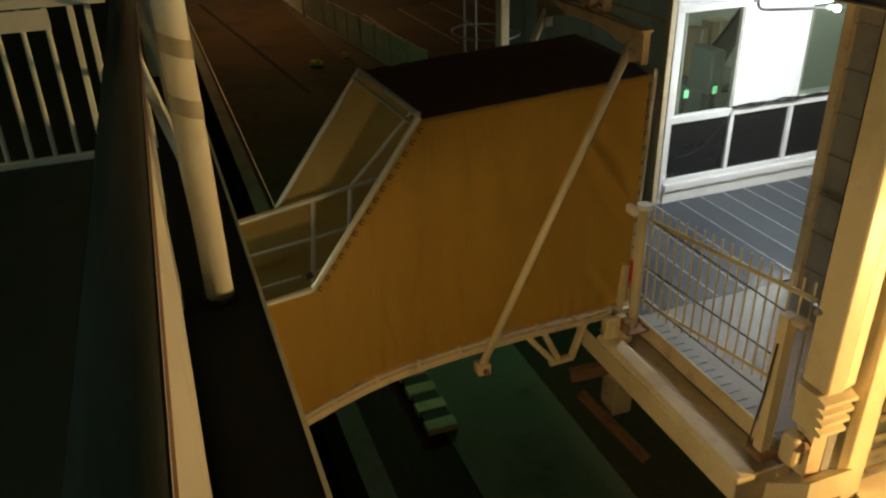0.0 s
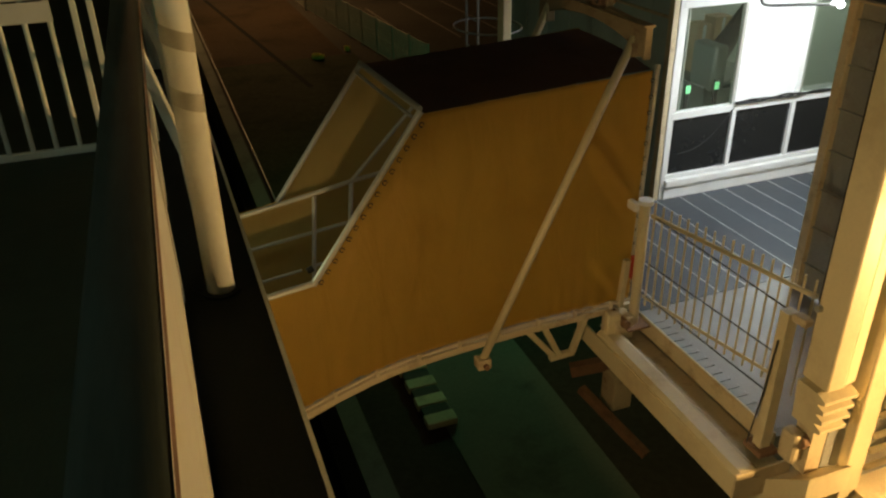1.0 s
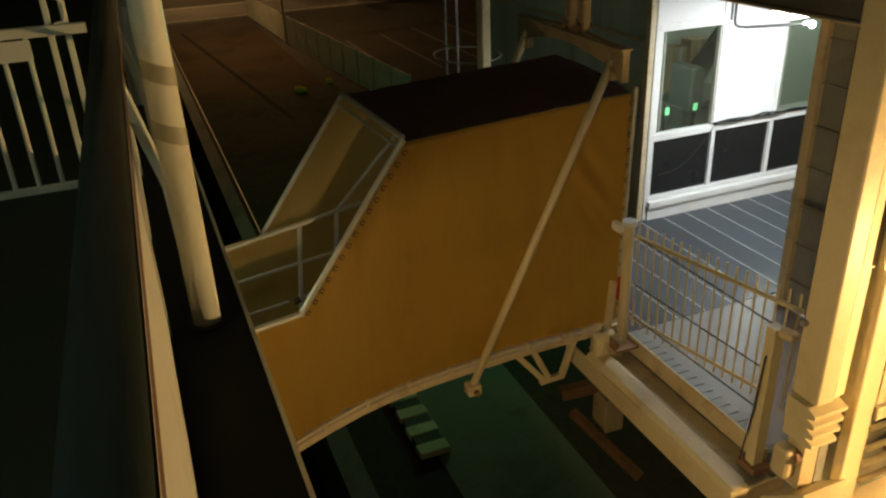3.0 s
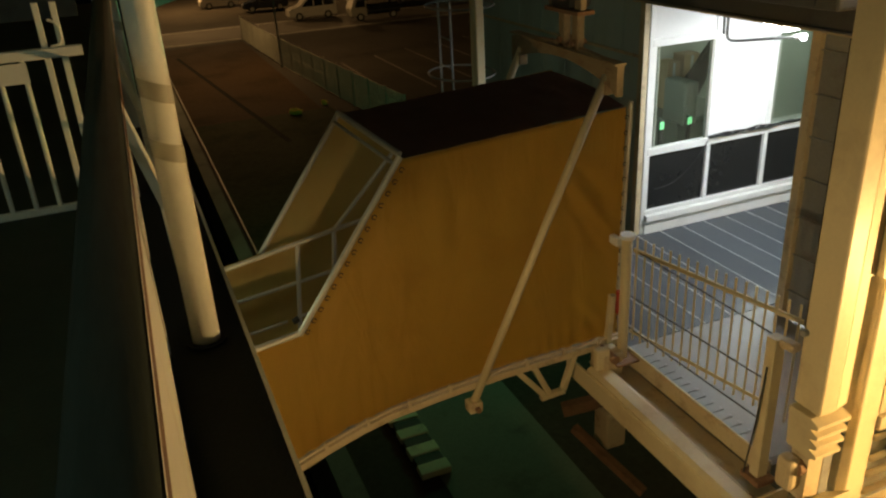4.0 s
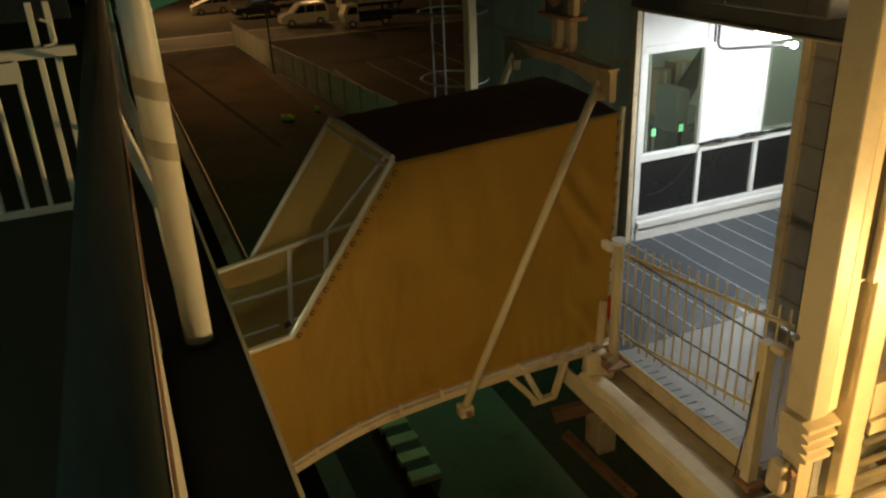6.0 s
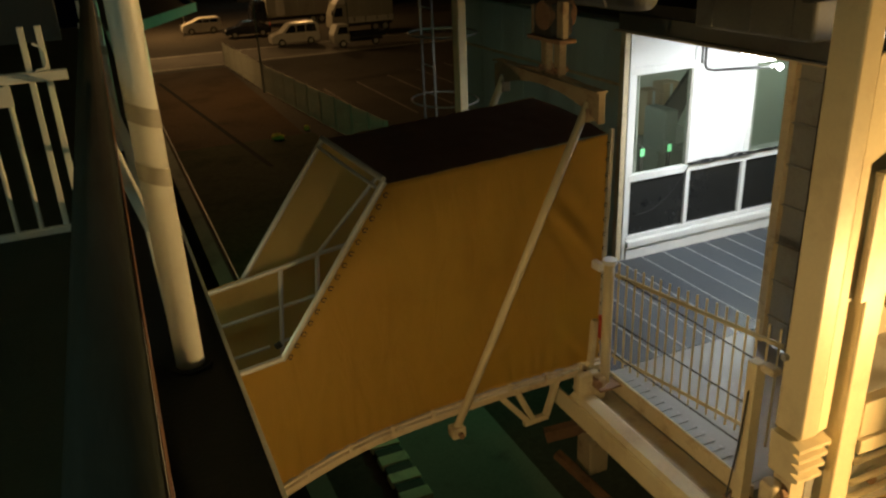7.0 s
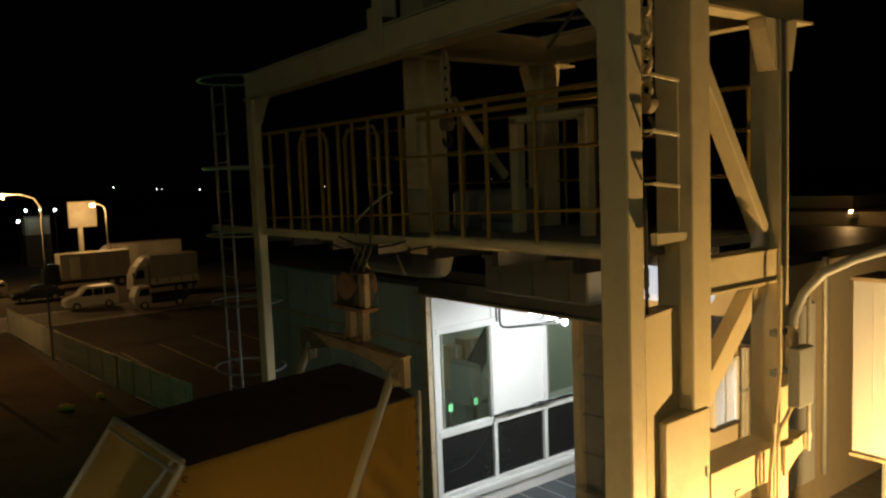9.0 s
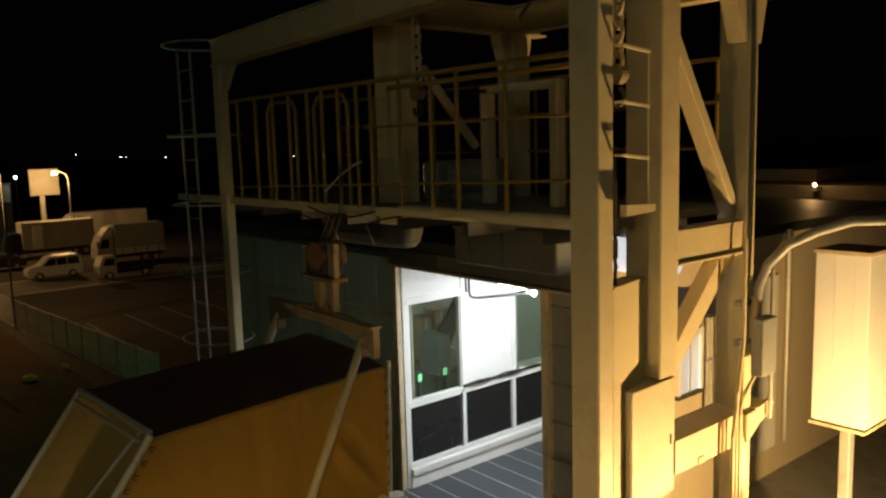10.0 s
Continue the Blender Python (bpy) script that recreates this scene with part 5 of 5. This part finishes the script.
def sign_cabinet():
    t = thing("sign_cabinet", "blank white panelled sign cabinet on a steel post", "sign", at=(1.1, -4.1, GROUND))
    part("casing", box(1.00, 1.42, -4.12, -3.74, 1.46, 2.72, bevel=0.006), PANEL_WHITE, t)
    for y in (-3.885, -4.02):
        part("seam", box(0.997, 0.9995, y - 0.0015, y + 0.0015, 1.48, 2.70), WHITE, t)
    part("bottom_edge", box(0.985, 1.43, -4.13, -3.73, 1.435, 1.459), CREAM_WORN, t)
    part("top_edge", box(0.985, 1.43, -4.13, -3.73, 2.721, 2.745), CREAM_WORN, t)
    part("post", box(1.14, 1.22, -3.97, -3.89, GROUND, 1.434, bevel=0.008), GREY_STEEL, t)
    return t


sign_cabinet()


def back_building():
    t = thing("terminal_building", "long beige flat-roofed terminal building behind the tower", "building", at=(9, -2, GROUND))
    part("wall", box(8.0, 20.0, -9.0, 0.5, -1.35, 2.55), FAR_WALL, t)
    # Lower storey set back and coloured dark, standing in for the shade below.
    part("ground_floor", box(9.2, 19.0, -8.8, 0.3, GROUND, -1.351), HOUSING, t, "set-back ground floor coloured dark for shade")
    for y in (-8.6, -5.6, -2.6, 0.2):
        part("pillar", box(8.1, 8.4, y - 0.15, y + 0.15, GROUND, -1.351, bevel=0.02), FAR_WALL, t)
    part("parapet", box(7.9, 20.1, -9.1, 0.6, 2.551, 2.78, bevel=0.02), FAR_WALL, t)
    part("upper_block", box(8.6, 18.0, -0.2, 1.6, 2.79, 3.0), FAR_WALL, t)
    for i in range(5):
        y = -8 + 1.6 * i
        w = part("window", box(7.95, 7.99, y, y + 0.9, 0.2, 1.4), CAR_GLASS, t)
        part("frame", box(7.93, 7.99, y - 0.05, y + 0.95, 1.401, 1.45), WHITE, t)
    c = thing("lower_column", "cream steel column under the corridor", "column", "columns under the corridor", at=(3.2, -2.3, GROUND))
    part("shaft", hbeam((3.2, -2.3, GROUND), (3.2, -2.3, -0.22), 0.25, 0.25), CREAM_WORN, c)
    for x, y in ((5.8, -2.3), (6.2, 2.8)):
        copy_thing(c, pose(x, y, GROUND))
    return t


back_building()


# Bright white drum under the platform; the light on it is put in as emission.
def white_drum():
    t = thing("lit_lamp_cover", "round white drum under the platform, made to glow", "lamp", at=(-0.3, -2.7, 2.77))
    part("cover", rod([(-0.28, -2.84, 2.78), (-0.28, -3.40, 2.78)], 0.12, sides=20), DRUM_GLOW, t, "white drum with its brightness put in as glow", smooth=False)
    part("strap", rod([(-0.42, -3.0, 2.86), (-0.42, -3.05, 2.70)], 0.012), DARK_STEEL, t)
    part("hanger", bar((-0.28, -3.0, 2.9), (-0.28, -3.0, PLAT - 0.05), 0.03, 0.03), GREY_STEEL, t)
    return t


white_drum()


def under_tower():
    t = thing("hoist_counterweight", "rusty counterweight frame under the landing", "counterweight", at=(-0.9, -0.9, -1.6))
    part("arm", bar((-1.42, -0.85, -1.25), (-0.85, -1.05, -1.12), 0.10, 0.12), RUST, t)
    part("block", box(-1.12, -0.90, -1.18, -0.95, -1.62, -1.22, bevel=0.02), CREAM_WORN, t)
    part("arm", bar((-1.35, -0.95, -1.42), (-1.05, -1.7, -1.75), 0.08, 0.08), RUST, t)
    part("hanger", bar((-1.0, -1.05, -1.22), (-1.0, -1.05, -0.22), 0.08, 0.08), RUST, t)
    return t


under_tower()


def quay_lamp():
    t = thing("quay_lamp", "greenish mercury lamp on a short quay mast", "lamp", at=(4.8, 13.0, GROUND))
    part("mast", rod([(4.9, 13.0, GROUND), (4.9, 13.0, -2.4)], 0.05), GREY_STEEL, t)
    part("arm", rod([(4.9, 13.0, -2.4), (4.2, 13.0, -2.35)], 0.03), GREY_STEEL, t)
    part("head", box(4.0, 4.4, 12.9, 13.1, -2.42, -2.32, bevel=0.02), GREY_STEEL, t)
    return t


quay_lamp()
for i in range(4):
    solid("hazard_kerb_block", box(-1.15, -0.55, 4.55 + 0.58 * i, 4.85 + 0.58 * i, GROUND + 0.02, GROUND + 0.16, bevel=0.02), KERB_PALE, "pale painted hazard kerb block on the quay", "kerb", "hazard kerb blocks")
    solid("hazard_kerb_gap", box(-1.12, -0.58, 4.855 + 0.58 * i, 5.125 + 0.58 * i, GROUND + 0.02, GROUND + 0.14, bevel=0.02), KERB_DARK, "black painted hazard kerb block on the quay", "kerb", "hazard kerb blocks")


def rope_heap(x, y, s):
    t = thing("rope_heap", "small heap of yellow rope on the quay", "rope", "rope heaps", at=(x, y, GROUND))
    pts = [(x + s * (0.3 + 0.12 * math.sin(i * 0.9)) * math.cos(i * 0.62), y + s * (0.3 + 0.1 * math.cos(i * 1.3)) * math.sin(i * 0.62), GROUND + 0.05 + 0.004 * i) for i in range(50)]
    part("coil", rod(pts, 0.045, sides=6), YELLOW_ROPE, t)
    return t


rope_heap(2.95, 32.6, 0.75)
rope_heap(4.7, 33.6, 0.3)
seam = thing("quay_seam", "dark joint crossing the quay strip", "joint", at=(0, 40, GROUND))
part("strip", bar((-0.9, 53, GROUND + 0.016), (1.6, 28, GROUND + 0.016), 0.26, 0.008), JOINT, seam)

# ---- fence ----
def fence(points, name_label):
    t = thing("mesh_fence", name_label, "fence", at=(points[0][0], points[0][1], GROUND))
    wires = bmesh.new()
    for (x0, y0), (x1, y1) in zip(points, points[1:]):
        d = Vector((x1 - x0, y1 - y0, 0))
        n = max(1, round(d.length / 2.0))
        for i in range(n + 1):
            p = Vector((x0, y0, GROUND)) + d * (i / n)
            part("fence_post", rod([p, p + Vector((0, 0, 1.85))], 0.035, sides=8), RAIL_GALV, t)
        for z in (0.1, 0.94, 1.78):
            bar((x0, y0, GROUND + z), (x1, y1, GROUND + z), 0.022, 0.022, wires)
        k = int(d.length / 0.075)
        for i in range(k):
            p = Vector((x0, y0, GROUND + 0.1)) + d * (i / k)
            q = p + Vector((0, 0, 1.68))
            bar(p, q, 0.013, 0.013, wires, up=(1, 0, 0))
    part("wire_mesh", wires, FENCE_WIRE, t, "thin galvanised wire mesh", kind="stuff")
    return t


fence([(6.5, 26.0), (5.8, 34.5), (5.0, 45.2), (4.5, 57.5)], "galvanised wire mesh fence along the quay yard")


# ---- street lamps, sign board, far lights ----
def street_lamp(x, y, h, reach, label="sodium street lamp on a tall grey pole"):
    t = thing("street_lamp", label, "street lamp", "street lamps", at=(x, y, GROUND))
    part("pole", rod([(x, y, GROUND), (x, y, GROUND + h - 0.8), (x + reach * 0.15, y, GROUND + h - 0.25), (x + reach * 0.5, y, GROUND + h), (x + reach, y, GROUND + h + 0.02)], 0.060, sides=10), GREY_STEEL, t, smooth=True)
    part("head", box(x + reach - 0.28, x + reach + 0.28, y - 0.12, y + 0.12, GROUND + h + 0.03, GROUND + h + 0.15, bevel=0.03), GREY_STEEL, t)
    part("lens", box(x + reach - 0.22, x + reach + 0.22, y - 0.16, y + 0.10, GROUND + h - 0.24, GROUND + h + 0.025, bevel=0.08), SODIUM_GLOW, t, "glowing orange lens")
    return t


street_lamp(4.9, 45.0, 10.0, -2.1)
street_lamp(18.1, 82.2, 8.6, -1.3)
street_lamp(4.3, 80.2, 8.4, -2.0)


def parapet_lamp():
    t = thing("parapet_lamp", "small glowing lamp on the terminal's parapet", "lamp", at=(7.7, -0.59, 2.82))
    part("bracket", box(7.70, 7.91, -0.62, -0.56, 2.70, 2.76), GREY_STEEL, t)
    part("globe", box(7.685, 7.735, -0.615, -0.565, 2.77, 2.82, bevel=0.02), SODIUM_GLOW, t, "glowing globe")
    return t


parapet_lamp()


def billboard():
    t = thing("billboard", "blank pale roadside board on a single post", "sign", at=(15.8, 86, GROUND))
    part("board", box(15.2, 18.1, 85.9, 86.1, -0.40, 2.40, bevel=0.03), TRUCK_WHITE, t)
    part("post", box(16.15, 16.6, 86.11, 86.4, GROUND, 2.0), RAIL_GALV, t)
    return t


billboard()


def far_lights():
    random.seed(4)
    spots = [(15.6, 112, 1.2), (19.2, 112, 1.1), (14.6, 112, -0.2), (17.4, 112, 1.2), (77.6, 300, 4.4), (93.4, 300, 3.1), (95.4, 300, 3.1), (110.2, 300, 2.4), (330, 380, 1), (334, 380, 1), (172, 310, 1.2)]
    for x, y, z in spots:
        t = thing("distant_lamp", "tiny distant harbour lamp on a thin mast", "lamp", "distant lamps", at=(x, y, GROUND))
        s = 0.16 if y < 200 else 0.14
        part("mast", rod([(x, y, GROUND), (x, y, z - s)], 0.04), DARK_STEEL, t)
        part("globe", box(x - s, x + s, y - s, y + s, z - s, z + s, bevel=s * 0.6), WHITE_GLOW if x < 60 else PALE_GLOW, t, "glowing globe")
    h = thing("far_shed", "distant pale shed below white lamps", "building", at=(17, 113, GROUND))
    part("wall", box(15.6, 18.6, 113, 116, -2.2, 0.2), TRUCK_WHITE, h)
    part("base", box(15.5, 18.7, 113.1, 116, GROUND, -2.21), DARK_STEEL, h)
    part("roof", box(15.4, 18.8, 112.8, 116.2, 0.201, 0.4), DARK_STEEL, h)


far_lights()


# ---- vehicles ----
def wheel(t, x, y, r=0.33):
    w = part("wheel", rod([(x, y - 0.11, GROUND + r), (x, y + 0.11, GROUND + r)], r, sides=20), BLACK, t, "black tyre")
    part("rim", rod([(x, y - 0.118, GROUND + r), (x, y - 0.112, GROUND + r)], r * 0.6, sides=16), RAIL_GALV, w)


def car(x, y, length, height, paint, label, van=True):
    """A parked vehicle, its side along x."""
    t = thing("parked_car", label, "car", "parked cars", at=(x, y, GROUND))
    g = GROUND
    L, h = length, height
    if van:
        body = [(0, 0.3), (0, 0.85), (0.25, 1.0), (0.95, 1.15), (1.65, h - 0.08), (2.1, h), (L - 0.25, h), (L, h - 0.25), (L, 0.35), (L - 0.1, 0.28)]
        win = [(1.15, 1.12), (1.72, h - 0.18), (L - 0.35, h - 0.16), (L - 0.22, 1.12)]
    else:
        body = [(0, 0.35), (0, 0.75), (0.3, 0.9), (1.2, 0.98), (1.9, h), (L - 1.2, h), (L - 0.5, 1.02), (L, 0.95), (L, 0.35), (L - 0.1, 0.28)]
        win = [(1.35, 1.0), (1.95, h - 0.08), (L - 1.25, h - 0.08), (L - 0.7, 1.02)]
    bm = slab([(x + a, g + b) for a, b in body], (y, y + 1.65))
    bmesh.ops.bevel(bm, geom=bm.edges[:], offset=0.05, segments=2, affect="EDGES")
    part("body", bm, paint, t)
    part("side_glass", slab([(x + a, g + b) for a, b in win], (y - 0.012, y + 0.01)), CAR_GLASS, t, "dark side glass")
    for k in (0.36, 0.68):
        xx = x + 1.2 + (L - 1.6) * k
        part("pillar", box(xx, xx + 0.07, y - 0.016, y - 0.013, g + 1.1, g + h - 0.12), paint, t)
    part("headlight", box(x - 0.02, x + 0.1, y + 0.1, y + 0.4, g + 0.72, g + 0.88, bevel=0.02), WHITE, t)
    part("tail_light", box(x + L - 0.06, x + L + 0.02, y + 0.06, y + 0.22, g + 0.9, g + 1.3, bevel=0.02), RED, t)
    wheel(t, x + 0.85, y + 0.08)
    wheel(t, x + L - 0.85, y + 0.08)
    return t


car(9.9, 64.8, 4.3, 1.9, CAR_WHITE, "white parked minivan at the yard fence")
car(7.3, 73.5, 4.4, 1.5, CAR_DARK, "dark parked saloon car by the road", False)
car(4.0, 79.5, 3.9, 1.6, CAR_WHITE, "white parked hatchback by the road", True)


def truck(x, y, length, h, label, canvas=False, cab_mat=TRUCK_WHITE):
    """A lorry facing -x, its side along x."""
    t = thing("parked_truck", label, "truck", "parked trucks", at=(x, y, GROUND))
    g = GROUND
    part("cargo_box", box(x, x + length, y, y + 2.3, g + (1.55 if canvas else 0.95), g + h, bevel=0.04), TRUCK_WHITE, t)
    if canvas:
        part("side_board", box(x, x + length, y - 0.03, y + 2.33, g + 0.95, g + 1.54, bevel=0.02), CAR_WHITE, t, "pale drop side board")
        for k in range(4):
            xx = x + length * (k + 0.5) / 4
            part("board_latch", box(xx - 0.04, xx + 0.04, y - 0.06, y - 0.031, g + 1.1, g + 1.5), DARK_STEEL, t)
    for k in range(3):
        xx = x + length * (k + 1) / 4
        part("panel_seam", box(xx - 0.02, xx + 0.02, y - 0.02, y - 0.001, g + 1.6, g + h - 0.05), RAIL_GALV, t)
    if not canvas:
        part("side_door", box(x + 1.0, x + 1.9, y - 0.03, y - 0.001, g + 1.1, g + h - 0.35, bevel=0.01), CAR_WHITE, t, "pale side door of the cargo box")
    part("rear_frame", box(x + length + 0.001, x + length + 0.03, y + 0.05, y + 2.25, g + 0.9, g + h - 0.02), DARK_STEEL, t)
    cab = slab([(x - 0.1, g + 0.6), (x - 0.1, g + 2.75), (x - 1.2, g + 2.75), (x - 1.6, g + 1.7), (x - 1.65, g + 0.6)], (y + 0.05, y + 2.2))
    bmesh.ops.bevel(cab, geom=cab.edges[:], offset=0.06, segments=2, affect="EDGES")
    part("cab", cab, cab_mat, t)
    part("cab_glass", slab([(x - 0.55, g + 1.65), (x - 0.55, g + 2.45), (x - 1.15, g + 2.45), (x - 1.42, g + 1.65)], (y + 0.03, y + 0.049)), CAR_GLASS, t)
    part("mirror", box(x - 1.65, x - 1.5, y - 0.12, y + 0.02, g + 1.8, g + 2.3, bevel=0.02), DARK_STEEL, t)
    if cab_mat is TRUCK_WHITE:
        part("deflector", slab([(x - 0.15, g + 2.76), (x - 0.15, g + h - 0.1), (x - 0.5, g + h - 0.25), (x - 1.1, g + 2.76)], (y + 0.3, y + 2.0)), CAR_WHITE, t, "sloped roof deflector")
    part("chassis", box(x - 1.5, x + length, y + 0.5, y + 1.8, g + 0.6, g + 0.94), BLACK, t)
    part("rear_lamp", box(x + length + 0.031, x + length + 0.05, y + 0.15, y + 0.4, g + 0.95, g + 1.1), RED, t)
    for xx in (x + length - 0.9, x + length - 1.9, x - 0.8):
        wheel(t, xx, y + 0.15, 0.45)
    return t


truck(12.8, 80, 6.8, 3.7, "white box truck with a dark cab parked in the yard", cab_mat=CAR_DARK)
truck(18.3, 69, 4.6, 3.7, "pale canvas-sided truck with drop side boards", canvas=True)
truck(20.5, 90, 8.2, 3.7, "long pale trailer truck parked behind the others")


def flatbed(x, y):
    t = thing("flatbed_truck", "small dark flatbed truck parked in the yard", "truck", "parked trucks", at=(x, y, GROUND))
    g = GROUND
    cab = slab([(x, g + 0.4), (x - 0.02, g + 1.1), (x + 0.35, g + 1.9), (x + 1.35, g + 1.92), (x + 1.4, g + 0.4)], (y, y + 1.7))
    bmesh.ops.bevel(cab, geom=cab.edges[:], offset=0.06, segments=2, affect="EDGES")
    part("cab", cab, TRUCK_WHITE, t)
    part("cab_glass", slab([(x + 0.3, g + 1.15), (x + 0.52, g + 1.72), (x + 1.2, g + 1.74), (x + 1.22, g + 1.15)], (y - 0.012, y + 0.002)), CAR_GLASS, t)
    part("bed", box(x + 1.45, x + 4.7, y - 0.05, y + 1.75, g + 0.7, g + 0.82), DARK_STEEL, t)
    for yy in (y - 0.05, y + 1.71):
        part("bed_side", box(x + 1.45, x + 4.7, yy, yy + 0.04, g + 0.821, g + 1.12), CAR_DARK, t)
    part("tail_board", box(x + 4.66, x + 4.7, y - 0.009, y + 1.70, g + 0.821, g + 1.12), CAR_DARK, t)
    part("chassis", box(x + 0.3, x + 4.5, y + 0.4, y + 1.3, g + 0.4, g + 0.69), BLACK, t)
    wheel(t, x + 0.75, y + 0.08)
    wheel(t, x + 3.7, y + 0.08)
    return t


flatbed(14.3, 60.5)
for i in range(7):
    solid("parking_line", box(8.5 + 2.6 * i, 8.62 + 2.6 * i, 33 + 1.0 * i, 44 + 1.0 * i, GROUND + 0.003, GROUND + 0.008), WORN_LINE, "worn pale parking line on the asphalt", "road marking", "parking lines")
for y in (58.6, 65.2):
    solid("road_line", box(-2, 60, y, y + 0.15, GROUND + 0.013, GROUND + 0.018), PALE_LINE, "worn pale line along the road", "road marking", "road lines")

# ---- floor pieces ----
floor_ob = bpy.data.objects["floor"]
plank = bm_mesh("floor_board", box(-0.1355, 0.1355, -0.90, 0.90, -0.02, 0.0), BOARD)
seam_mesh = bm_mesh("floor_seam", box(-0.006, 0.006, -0.90, 0.90, -0.02, 0.004), SEAM)
for i in range(24):
    x = -1.33 + 0.285 * i
    b = new("floor_board", plank)
    b.parent, b.location = floor_ob, (x, -0.91, 0.0)
    s = new("floor_seam", seam_mesh)
    s.parent, s.location = floor_ob, (x + 0.1425, -0.91, 0.0)
pale = new("landing_plate", bm_mesh("landing_plate", box(-1.415, 0.0, -3.42, -1.82, -0.02, 0.003), PALE_FLOOR))
pale.parent = floor_ob
